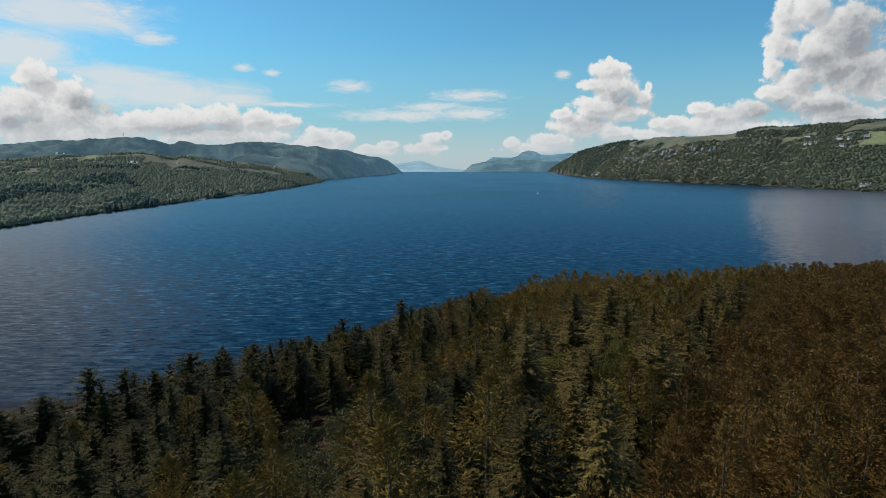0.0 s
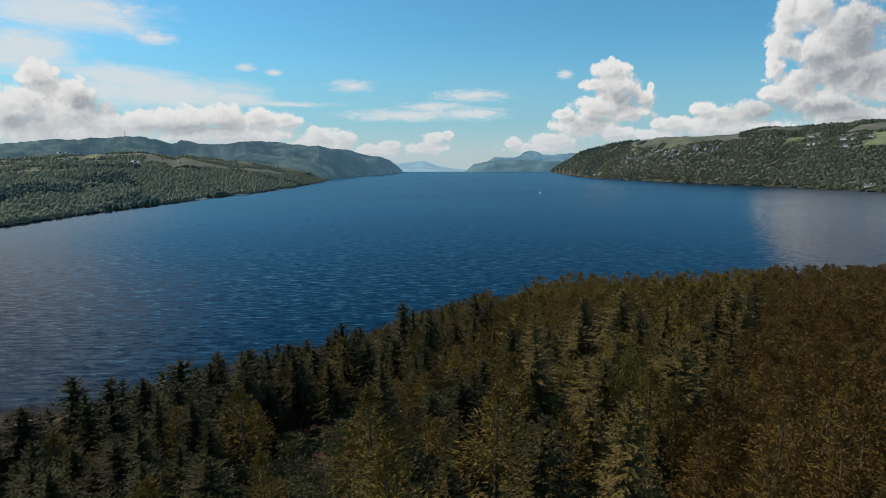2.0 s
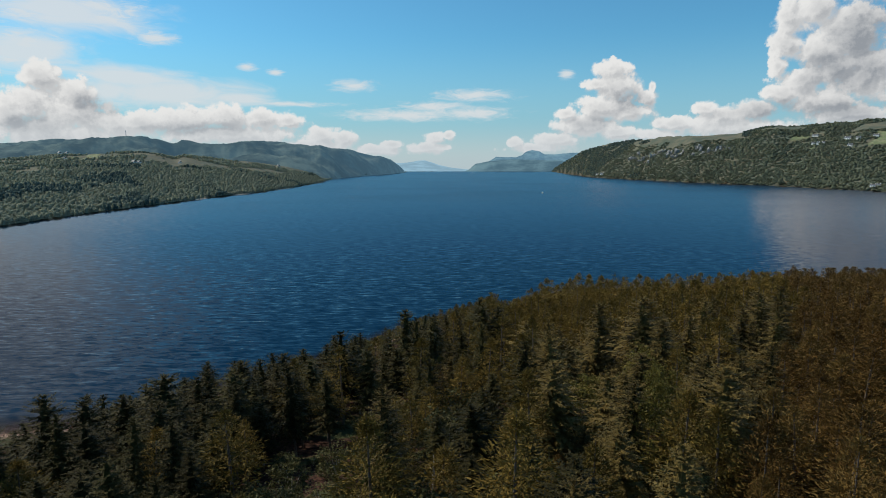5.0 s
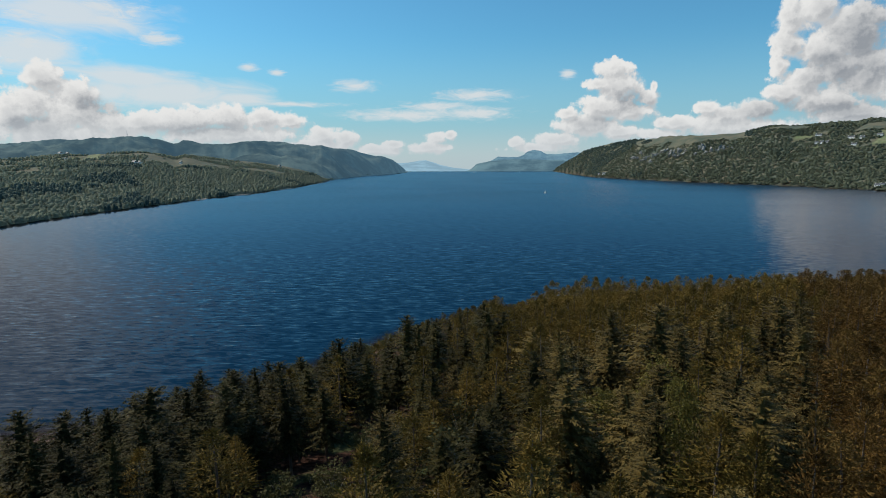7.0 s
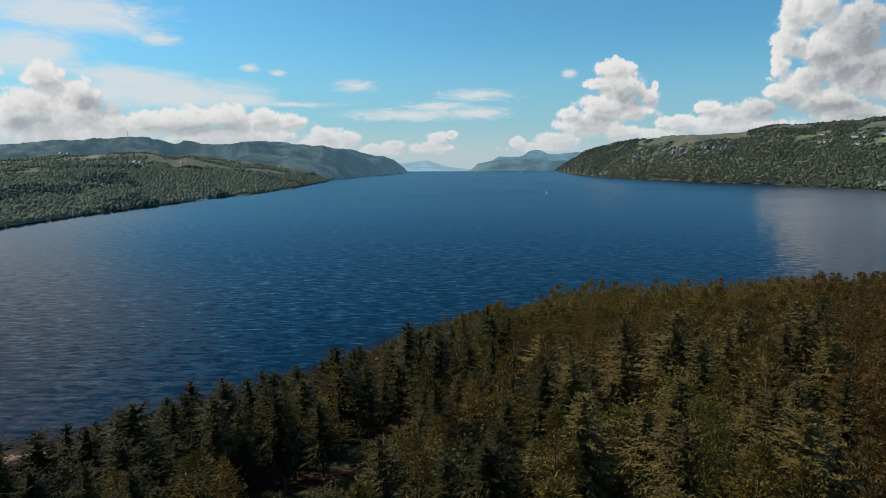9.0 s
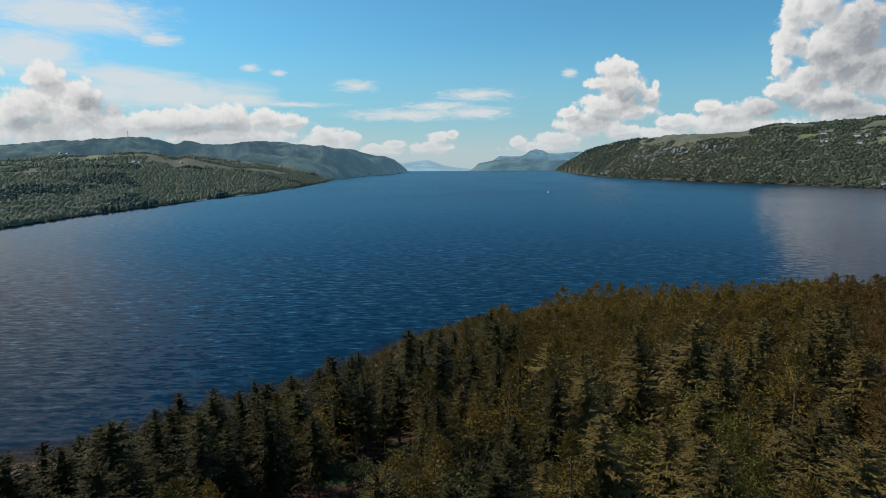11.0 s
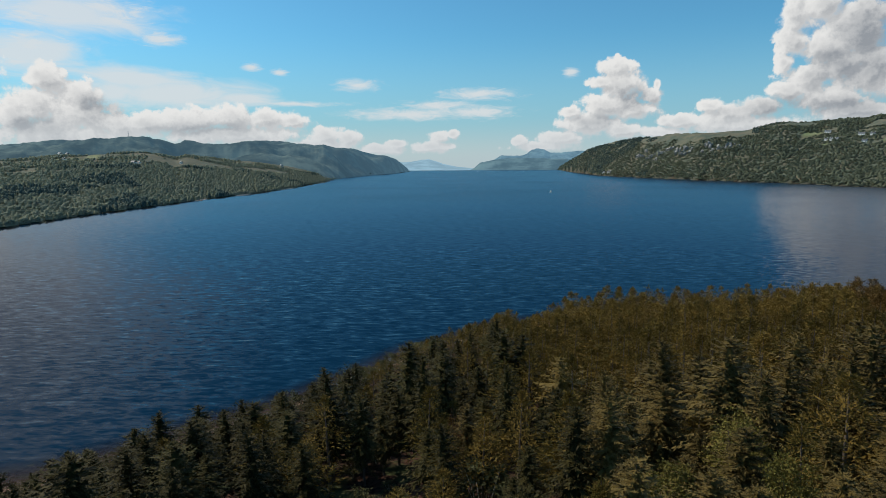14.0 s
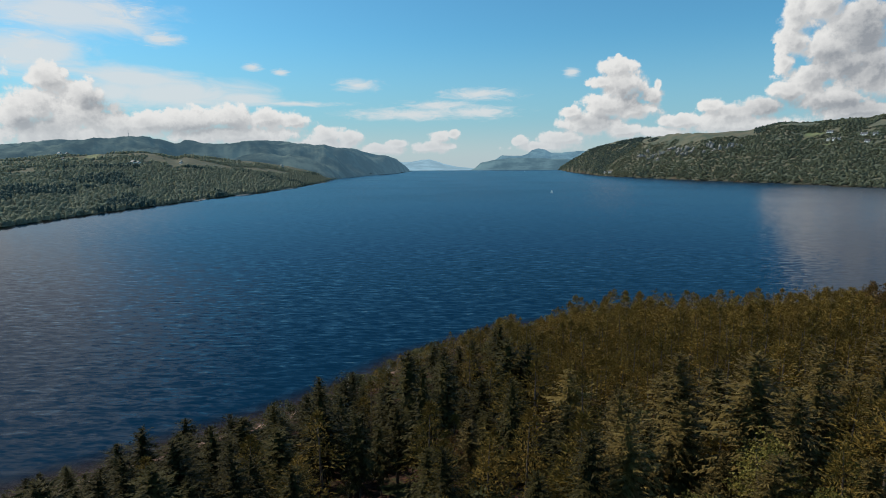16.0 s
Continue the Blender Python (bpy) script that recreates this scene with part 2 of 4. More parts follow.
def ground_material():
    k = material("ground")
    a = k.n.new("ShaderNodeVertexColor")
    a.layer_name = "cover"
    s = k.n.new("ShaderNodeSeparateColor")
    k.put(s.inputs[0], a.outputs[0])
    fine = k.noise(k.place, 1.4, 6, 0.6)
    mid = k.noise(k.place, 0.12, 5, 0.55)
    wide = k.noise(k.place, 0.012, 5, 0.55)
    litter = k.mix(k.ramp(fine, 0.35, 0.65), (0.014, 0.009, 0.007), (0.075, 0.038, 0.027))
    litter = k.mix(k.ramp(mid, 0.52, 0.62), litter, (0.045, 0.055, 0.024))
    grass = k.mix(k.ramp(mid, 0.35, 0.65), (0.14, 0.17, 0.09), (0.24, 0.24, 0.14))
    grass = k.mix(k.ramp(wide, 0.40, 0.62), grass, (0.15, 0.20, 0.09))
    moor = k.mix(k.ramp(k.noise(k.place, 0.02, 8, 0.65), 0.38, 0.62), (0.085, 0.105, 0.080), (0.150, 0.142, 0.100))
    shingle = k.mix(k.ramp(fine, 0.3, 0.7), (0.14, 0.08, 0.06), (0.40, 0.26, 0.20))
    c = k.mix(s.outputs[0], litter, grass)
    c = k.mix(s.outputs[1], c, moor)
    c = k.mix(s.outputs[2], c, shingle)
    k.put(k.bsdf.inputs["Base Color"], c)
    k.bsdf.inputs["Roughness"].default_value = 0.95
    k.bsdf.inputs["Specular IOR Level"].default_value = 0.1
    bump(k, k.math("ADD", k.math("MULTIPLY", fine, 0.15), k.math("MULTIPLY", mid, 0.8)), 0.6, 0.8)
    return k.mat


def water_material():
    k = material("loch_water")
    a = k.n.new("ShaderNodeVertexColor")
    a.layer_name = "depth"
    s = k.n.new("ShaderNodeSeparateColor")
    k.put(s.inputs[0], a.outputs[0])
    # wind waves: the slope of the surface along and across the wind, at three sizes
    gust = k.noise(k.vec("MULTIPLY", k.place, (0.004, 0.007, 1)), 1.0, 4, 0.5, 0.5)
    swell = k.math("SUBTRACT", k.noise(k.vec("MULTIPLY", k.place, (0.15, 0.50, 1)), 1.0, 3, 0.5, 0.6), 0.5)
    chop = k.math("SUBTRACT", k.noise(k.vec("MULTIPLY", k.place, (0.40, 1.40, 1)), 1.0, 3, 0.55, 0.4), 0.5)
    cross = k.math("SUBTRACT", k.noise(k.vec("MULTIPLY", k.vec("ADD", k.place, (40, 70, 9)), (0.6, 0.9, 1)), 1.0, 3, 0.6, 0.3), 0.5)
    # far off, slopes flatten to suit the camera's view, where many waves average out
    off = k.vec("LENGTH", k.place, out=1)
    force = k.math("MULTIPLY", k.ramp(gust, 0.3, 0.7, 0.8, 1.15), k.ramp(off, 110.0, 520.0, 1.25, 0.20))
    # normals tilted towards the camera, so the water mirrors higher sky
    tilt = k.math("SUBTRACT", k.math("MULTIPLY", k.math("ADD", k.math("MULTIPLY", swell, 0.58), k.math("MULTIPLY", chop, 0.36)), force), 0.085)
    lean = k.n.new("ShaderNodeCombineXYZ")
    k.put(lean.inputs[0], k.math("MULTIPLY", k.math("MULTIPLY", cross, 0.22), force))
    k.put(lean.inputs[1], tilt)
    lean.inputs[2].default_value = 1.0
    k.put(k.bsdf.inputs["Normal"], k.vec("NORMALIZE", lean.outputs[0]))
    k.put(k.bsdf.inputs["Base Color"], k.mix(s.outputs[0], (0.020, 0.011, 0.007), (0.0008, 0.0175, 0.0430)))
    # roughened with distance too, to suit the camera's view
    k.put(k.bsdf.inputs["Roughness"], k.math("ADD", k.ramp(gust, 0.35, 0.65, 0.05, 0.08), k.ramp(off, 180.0, 1200.0, 0.0, 0.13)))
    k.bsdf.inputs["IOR"].default_value = 1.155
    k.bsdf.inputs["Specular Tint"].default_value = (0.54, 0.87, 1.0, 1.0)
    k.put(k.bsdf.inputs["Alpha"], k.ramp(s.outputs[0], 0.0, 1.0, 0.35, 1.0, smooth=False))
    return k.mat


GROUND, WATER = ground_material(), water_material()

# ---- the lie of the land ----
# near shore of the loch, from the west beach round the wooded point
SHORE = np.array([(-900, 60), (-300, 102), (-140, 122), (-98, 131), (-89, 133.5), (-78, 136), (-72, 141), (-62, 149), (-56, 156), (-42, 168), (-26, 188),
                  (-11, 212), (-2, 219), (8, 230), (16, 239), (26, 243), (50, 238), (80, 233), (120, 235), (200, 243), (420, 230), (900, 180)], float)
HUB = np.array((-1.6, 20.1))
LEFT_SHORE = np.array([(-75, 420), (-50, 540), (-37.1, 661), (-33.4, 733), (-29.4, 817), (-25, 925), (-22.5, 1020), (-17.7, 1190), (-14.6, 1400), (-11.8, 1775), (-11.5, 1905), (-9.5, 2400), (-6.5, 2870), (-4.5, 3220), (-3.9, 3600)])
LEFT_RIDGE = np.array([(-75, 3.0), (-45, 1.2), (-36.64, 1.54), (-34.88, 1.73), (-33.16, 1.96), (-31.27, 1.94), (-30.42, 2.13), (-29.37, 2.14), (-28.41, 2.28), (-26.81, 2.31), (-25.74, 2.13), (-24.4, 1.74), (-24.04, 1.77), (-23.62, 2.01),
                       (-22.95, 1.95), (-22.32, 1.76), (-20.55, 1.72), (-19.46, 1.78), (-18.73, 1.98), (-16.93, 2.02), (-15.1, 1.91), (-14.1, 1.72), (-13.4, 1.72), (-12.69, 1.57), (-11.77, 1.65), (-10.69, 1.38), (-9.08, 1.26),
                       (-7.78, 0.86), (-6.89, 0.68), (-6.15, 0.63), (-5.2, 0.3), (-4.56, -0.18), (-3.98, -0.71), (-3.9, -0.8)])
RIGHT_SHORE = np.array([(9.4, 4000), (9.9, 3900), (11.36, 3030), (13.5, 2400), (15.1, 2230), (17.9, 2027), (21.75, 1843), (25.3, 1712), (28.85, 1620), (32.2, 1503), (35.9, 1409), (45, 1250), (75, 1000)])
RIGHT_RIDGE = np.array([(9.4, -0.95), (9.91, -0.71), (11.19, 0.12), (12.74, 1.04), (15.03, 1.70), (15.91, 1.81), (17.07, 2.0), (18.8, 2.08), (19.73, 2.28), (21.9, 2.4), (23.69, 2.42), (24.26, 2.5), (25.43, 2.48), (26.27, 2.65), (27.63, 2.95),
                        (28.56, 3.08), (29.53, 2.98), (30.55, 3.04), (31.96, 3.15), (33.69, 3.16), (34.61, 3.34), (35.49, 3.30), (45, 3.5), (75, 3.0)])
EYE = 56.1


def fbm(x, y, scale, octaves=4, seed=0):
    """Smooth random relief for whole arrays, about -1 to 1."""
    total, amp, norm = np.zeros(np.shape(x)), 1.0, 0.0
    for o in range(octaves):
        u, v = x / scale * 2 ** o + 17.3 * o + seed, y / scale * 2 ** o - 9.1 * o + 3 * seed
        i, j = np.floor(u), np.floor(v)
        f, g = u - i, v - j
        f, g = f * f * (3 - 2 * f), g * g * (3 - 2 * g)

        def hash2(a, b):
            r = np.sin(a * 127.1 + b * 311.7 + 0.5 * o) * 43758.5453
            return (r - np.floor(r)) * 2 - 1
        n = (hash2(i, j) * (1 - f) + hash2(i + 1, j) * f) * (1 - g) + (hash2(i, j + 1) * (1 - f) + hash2(i + 1, j + 1) * f) * g
        total, norm, amp = total + amp * n, norm + amp, amp * 0.5
    return total / norm


def inland(x, y):
    """Distance from the near shore, positive on land."""
    best = np.full(np.shape(x), 1e9)
    for (ax, ay), (bx, by) in zip(SHORE[:-1], SHORE[1:]):
        t = np.clip(((x - ax) * (bx - ax) + (y - ay) * (by - ay)) / ((bx - ax) ** 2 + (by - ay) ** 2), 0, 1)
        best = np.minimum(best, np.hypot(x - ax - t * (bx - ax), y - ay - t * (by - ay)))
    side = np.interp(x, SHORE[:, 0], SHORE[:, 1]) - y
    return np.where(side > 0, best, -best)


def polar(x, y):
    return np.degrees(np.arctan2(x - HUB[0], y - HUB[1])), np.hypot(x - HUB[0], y - HUB[1])


def rise(az, r, shore, ridge, crest, steps, heights):
    """How far up a hillside a place lies (0 at the shore, 1 on the crest), and its height."""
    rs = np.interp(az, shore[:, 0], shore[:, 1])
    rr = np.maximum(crest, rs + 250)
    top = EYE + rr * np.tan(np.radians(np.interp(az, ridge[:, 0], ridge[:, 1])))
    t = (r - rs) / (rr - rs)
    return t, np.where(t < 0, t * 40, np.maximum(top, 2) * np.interp(t, steps, heights))


def height(x, y):
    """Height of the ground, its height fraction up the left and the right hillside."""
    x, y = np.asarray(x, float), np.asarray(y, float)
    az, r = polar(x, y)
    s = inland(x, y)
    bank = 2.6 * (1 - np.exp(-np.maximum(s, 0) / 11))
    slope = 25.6 + 0.092 * np.clip(x, -150, 98) - 0.139 * np.clip(y, -120, 400)
    k = 2.0
    hill = k * np.logaddexp(bank / k, slope / k) - k * np.log(2) * np.exp(-np.abs(bank - slope) / k)
    near = np.where(s > 0, np.minimum(hill, bank + 0.3 * np.maximum(s, 0)) + 0.5 * fbm(x, y, 14) * np.clip(s / 10, 0, 1), np.maximum(s * 0.09, -9))
    tl, left = rise(az, r, LEFT_SHORE, LEFT_RIDGE, 2600 + 700 * np.clip((az + 14) / 9, 0, 1), (0, .03, .24, .48, .6, 1, 1.35), (0, .035, .29, .50, .53, .42, .3))
    left = left * (1 - 0.5 * np.clip((az + 22) / 9, 0, 1) - 0.35 * np.clip((az + 12.6) / 1.2, 0, 1))
    tr, right = rise(az, r, RIGHT_SHORE, RIGHT_RIDGE, 2250 + 950 * np.clip((22 - az) / 12, 0, 1), (0, .03, .5, .8, 1, 1.3), (0, .05, .56, .86, 1, .95))
    on_left, on_right = (az < -3.9) & (tl > 0) & (y > 60), (az > 9.4) & (tr > 0) & (y > 180)
    z = near
    rough = fbm(x, y, 260, 5, 3)
    z = np.where(on_left, np.maximum(near, left * (1 + 0.10 * rough * np.clip(tl * 4, 0, 1) * np.clip(abs(1 - tl) * 4, 0.4, 1))), z)
    z = np.where(on_right, np.maximum(near, right * (1 + 0.12 * rough * np.clip(tr * 4, 0, 1) * np.clip(abs(1 - tr) * 4, 0.25, 1))), z)
    far = (r > 3990) & ~on_left & ~on_right
    z = np.where(far, np.minimum((r - 3990) * 0.002, 1), z)
    return z, np.where(on_left, tl, -1), np.where(on_right, tr, -1)


def mesh_of(name, co, faces, mat, smooth=True):
    """A mesh from arrays of places and of equal-sided faces."""
    co, faces = np.asarray(co, np.float32), np.asarray(faces, np.int32)
    me = bpy.data.meshes.new(name)
    n, k = faces.shape
    me.vertices.add(len(co))
    me.vertices.foreach_set("co", co.ravel())
    me.loops.add(n * k)
    me.loops.foreach_set("vertex_index", faces.ravel())
    me.polygons.add(n)
    me.polygons.foreach_set("loop_start", np.arange(0, n * k, k, dtype=np.int32))
    me.polygons.foreach_set("use_smooth", np.full(n, smooth))
    me.update(calc_edges=True)
    me.validate()
    me.materials.append(mat)
    return me


def paint(me, name, rgb):
    a = me.color_attributes.new(name, "FLOAT_COLOR", "POINT")
    a.data.foreach_set("color", np.concatenate([rgb, np.ones((len(rgb), 1))], 1).astype(np.float32).ravel())


def fan(azimuths, radii):
    a, r = np.meshgrid(np.radians(azimuths), radii, indexing="ij")
    x, y = HUB[0] + r * np.sin(a), HUB[1] + r * np.cos(a)
    na, nr = a.shape
    i = np.arange(na * nr).reshape(na, nr)
    quads = np.stack([i[:-1, :-1], i[:-1, 1:], i[1:, 1:], i[1:, :-1]], -1).reshape(-1, 4)
    return x.ravel(), y.ravel(), quads


VIEW_AZ = np.concatenate([np.linspace(-180, -52, 20)[:-1], np.linspace(-52, 52, 300), np.linspace(52, 180, 20)[1:]])
RADII = np.concatenate([[0.5], np.linspace(6, 300, 120), np.geomspace(306, 4900, 110)])


def fields_at(az, r, tl, tr):
    """Where pasture lies on the terraces above the loch."""
    x, y = r * np.sin(np.radians(az)), r * np.cos(np.radians(az))
    strip = fbm(x, y * 0.6, 110, 3, 7)
    upper = np.where(az < -30, 0.50, 0.37)
    left = (tl > 0.27) & (tl < upper) & (np.abs(strip) > 0.09) & (fbm(x, y * 0.5, 160, 2, 31) > 0.12) & (az < -8)
    right = (tr > 0.44) & (tr < 0.66) & (az > 29.5) & (fbm(x, y, 150, 3, 5) > -0.12)
    return left | right


gx, gy, gq = fan(VIEW_AZ, RADII)
gz, g_left, g_right = height(gx, gy)
ground_mesh = mesh_of("ground", np.stack([gx, gy, gz], 1), gq, GROUND)
g_az, g_r = polar(gx, gy)
pasture = fields_at(g_az, g_r, g_left, g_right)
g_in = inland(gx, gy)
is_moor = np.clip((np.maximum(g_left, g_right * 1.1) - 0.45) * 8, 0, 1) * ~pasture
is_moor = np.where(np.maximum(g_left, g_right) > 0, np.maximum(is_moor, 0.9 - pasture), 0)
beach = np.clip(1 - np.abs(g_in - 0.5) / np.where(gy > 145, 1.8, 4.5), 0, 1) * (g_r < 400)
beach = np.maximum(beach, ((g_in < 0) & (g_in > -30)) * 0.3)
paint(ground_mesh, "cover", np.stack([pasture * 1.0, is_moor, beach], 1))
ground = tagged(new("ground", ground_mesh), "forest floor, shingle beach, pasture and heather hills round the loch", "ground", kind="structure")

wx, wy, wq = fan(VIEW_AZ, np.concatenate([[60], np.linspace(66, 330, 110), np.geomspace(340, 4300, 40)]))
wz = height(wx, wy)[0]
keep = (wz[wq] < 1.5).any(axis=1)
water_mesh = mesh_of("water", np.stack([wx, wy, np.zeros(len(wx))], 1), wq[keep], WATER)
paint(water_mesh, "depth", np.repeat(np.clip(-wz / 1.1, 0, 1)[:, None], 3, 1))
water = tagged(new("water", water_mesh), "wind-rippled deep blue water of a long loch", "water", kind="structure")

# ---- trees ----
rng = np.random.default_rng(7)


def part(name, mesh, parent, label=""):
    ob = new(name, mesh)
    ob.parent = parent
    return tagged(ob, label)


def tube(path, radii, sides=6):
    """A tapered stem along a path."""
    path, co, quads = np.asarray(path, float), [], []
    for p, r in zip(path, radii):
        a = np.linspace(0, 2 * np.pi, sides, endpoint=False)
        co.append(np.stack([p[0] + r * np.cos(a), p[1] + r * np.sin(a), np.full(sides, p[2])], 1))
    for i in range(len(path) - 1):
        for j in range(sides):
            k = (j + 1) % sides
            quads.append((i * sides + j, i * sides + k, (i + 1) * sides + k, (i + 1) * sides + j))
    return np.concatenate(co), np.array(quads)


def sprays(p, d, up, length, width, sag):
    """Leaf or needle sprays: slim triangles from p along d."""
    side = np.cross(d, up)
    side /= np.linalg.norm(side, axis=1, keepdims=True) + 1e-9
    tip = p + d * length[:, None]
    tip[:, 2] -= sag * length
    w = side * width[:, None]
    co = np.stack([p + w, tip, p - w], 1).reshape(-1, 3)
    return co, np.arange(len(co)).reshape(-1, 3)


def unit(v):
    return v / (np.linalg.norm(v, axis=1, keepdims=True) + 1e-9)


def conifer(r, tall=17.0, foot=0.26, reach=4.6, boughs=220, twigs=12, droop=0.4, lift=0.55, shape=0.8, layers=18, coarse=1.0, lean=0.015):
    """Trunk and crown of one conifer: boughs in loose whorls up a straight stem, each hung with slim twigs to both sides."""
    n, m = boughs, twigs
    f = np.sort(r.random(n) ** 0.9)
    f = np.clip(f + 0.65 * (np.round(f * layers) / layers - f) + r.normal(0, 0.006, n), 0, 1)
    h = tall * (foot + (0.975 - foot) * f)
    az = np.arange(n) * 2.39996 + r.normal(0, 0.5, n)
    out = reach * ((1 - f) ** shape) * r.uniform(0.55, 1.15, n) + 0.25
    out *= np.where(f < 0.10, 0.5 + 5 * f, 1.0) * (1 + 0.18 * np.sin(az * 2 + r.random() * 6))
    pitch = -droop * (1 - f) + lift * f ** 2 + r.normal(0, 0.13, n)
    bend = lean * tall * np.array((r.normal(), r.normal()))
    root = np.stack([bend[0] * (h / tall) ** 2, bend[1] * (h / tall) ** 2, h], 1)
    fwd = np.stack([np.cos(az), np.sin(az), np.zeros(n)], 1)[:, None]
    side = np.stack([-np.sin(az), np.cos(az), np.zeros(n)], 1)[:, None]
    along = np.linspace(0.12, 1.0, m)[None] + r.uniform(-0.05, 0.05, (n, m))
    rad = out[:, None] * along
    z = rad * np.tan(pitch)[:, None] - droop * 0.25 * out[:, None] * along ** 2 + 0.16 * out[:, None] * along ** 4
    p = root[:, None] + fwd * rad[..., None] + side * (r.normal(0, 0.10, (n, 1)) * rad * along)[..., None]
    p[..., 2] += z
    sign = np.where(np.arange(m) % 2, 1.0, -1.0)[None] * r.uniform(0.15, 1.1, (n, m))
    d = fwd * r.uniform(0.45, 1.0, (n, m, 1)) + side * sign[..., None]
    d[..., 2] += np.tan(pitch)[:, None] - 0.28 * np.abs(sign) + r.normal(0, 0.16, (n, m))
    length = (0.20 * out[:, None] * (1.25 - along) + 0.22) * r.uniform(0.6, 1.4, (n, m)) * coarse
    up = np.array((0, 0, 1.0)) + r.normal(0, 0.42, (n * m, 3))
    co, faces = sprays(p.reshape(-1, 3), unit(d.reshape(-1, 3)), unit(up), length.ravel(), length.ravel() * 0.21, 0.12)
    top = 14
    tp = np.stack([bend[0] + r.normal(0, 0.04, top), bend[1] + r.normal(0, 0.04, top), tall * r.uniform(0.92, 0.975, top)], 1)
    td = unit(np.stack([r.normal(0, 0.55, top), r.normal(0, 0.55, top), np.full(top, 0.8)], 1))
    tc, tf = sprays(tp, td, unit(r.normal(0, 1, (top, 3))), r.uniform(0.35, 0.6, top), np.full(top, 0.09), 0.0)
    co, faces = np.concatenate([co, tc]), np.concatenate([faces, tf + len(co)])
    zs = np.linspace(0, 1, 6)
    stem = tube(np.stack([bend[0] * zs ** 2, bend[1] * zs ** 2, zs * tall * 0.97], 1), 0.24 * tall / 17 * (1.02 - zs) + 0.02)
    inner = core(r, tall, foot, 0.22 * reach, shape, bend)
    return stem, (np.concatenate([co, inner[0]]), np.concatenate([faces, inner[1] + len(co)]))


def core(r, tall, foot, reach, shape, bend):
    """The close inner growth round the stem, a solid added to fill the crown and block light."""
    a = np.linspace(0, 2 * np.pi, 7, endpoint=False)
    levels = np.linspace(foot + 0.06, 0.94, 9) + r.uniform(-0.02, 0.02, 9)
    rings = []
    for q in levels:
        wide = reach * (1 - (q - foot) / (1 - foot)) ** shape * r.uniform(0.45, 1.3, 7)
        rings.append(np.stack([wide * np.cos(a) + bend[0] * q * q, wide * np.sin(a) + bend[1] * q * q, np.full(7, q * tall)], 1))
    tri = []
    for i in range(8):
        for j in range(7):
            k = (j + 1) % 7
            tri += [(i * 7 + j, i * 7 + k, i * 7 + 7 + k), (i * 7 + j, i * 7 + 7 + k, i * 7 + 7 + j)]
    return np.concatenate(rings), np.array(tri)


def soft_pine(r, tall=13.0, foot=0.36, reach=2.6, clumps=60, per=24, size=0.6, slim=0.16, shape=0.75, lean=0.02):
    """A young pine: a bumpy feathery crown, its needle tufts gathered in clumps at the ends of the boughs."""
    f = np.sort(r.random(clumps) ** 0.8)
    az = np.arange(clumps) * 2.39996 + r.normal(0, 0.4, clumps)
    rad = reach * (1 - f) ** shape * np.where(f < 0.15, 0.55 + 3 * f, 1.0) * r.uniform(0.5, 1.1, clumps)
    q = foot + (0.95 - foot) * f
    bend = lean * tall * np.array((r.normal(), r.normal()))
    axis = np.stack([bend[0] * q * q, bend[1] * q * q, q * tall], 1)
    out = np.stack([np.cos(az), np.sin(az), np.zeros(clumps)], 1)
    c = axis + out * rad[:, None]
    c[:, 2] += 0.12 * rad
    n = clumps * per
    loose = (0.15 * reach * (1.15 - f) + 0.10)[:, None]
    off = r.normal(0, 1, (n, 3)) * np.repeat(loose, per, 0) * np.array((1.25, 1.25, 0.55))
    lift = np.array((0, 0, 1)) * (0.15 + 0.55 * f)[:, None]
    d = unit(np.repeat(out * (1.0 - 0.5 * f)[:, None] + lift, per, 0) + 1.3 * off + r.normal(0, 0.42, (n, 3)))
    length = size * r.uniform(0.6, 1.3, n) * np.repeat(1.05 - 0.45 * f, per)
    co, faces = sprays(np.repeat(c, per, 0) + off, d, unit(r.normal(0, 1, (n, 3)) + np.array((0, 0, 0.4))), length, length * slim, 0.08)
    tp = np.stack([np.full(12, bend[0]), np.full(12, bend[1]), tall * r.uniform(0.90, 0.97, 12)], 1)
    td = unit(np.stack([r.normal(0, 0.25, 12), r.normal(0, 0.25, 12), np.full(12, 0.8)], 1))
    tc, tf = sprays(tp, td, unit(r.normal(0, 1, (12, 3))), r.uniform(0.25, 0.5, 12), np.full(12, 0.06), 0.0)
    co, faces = np.concatenate([co, tc]), np.concatenate([faces, tf + len(co)])
    zs = np.linspace(0, 1, 6)
    stem = tube(np.stack([bend[0] * zs ** 2, bend[1] * zs ** 2, zs * tall * 0.97], 1), 0.19 * (1.02 - zs) + 0.02)
    return stem, (co, faces)


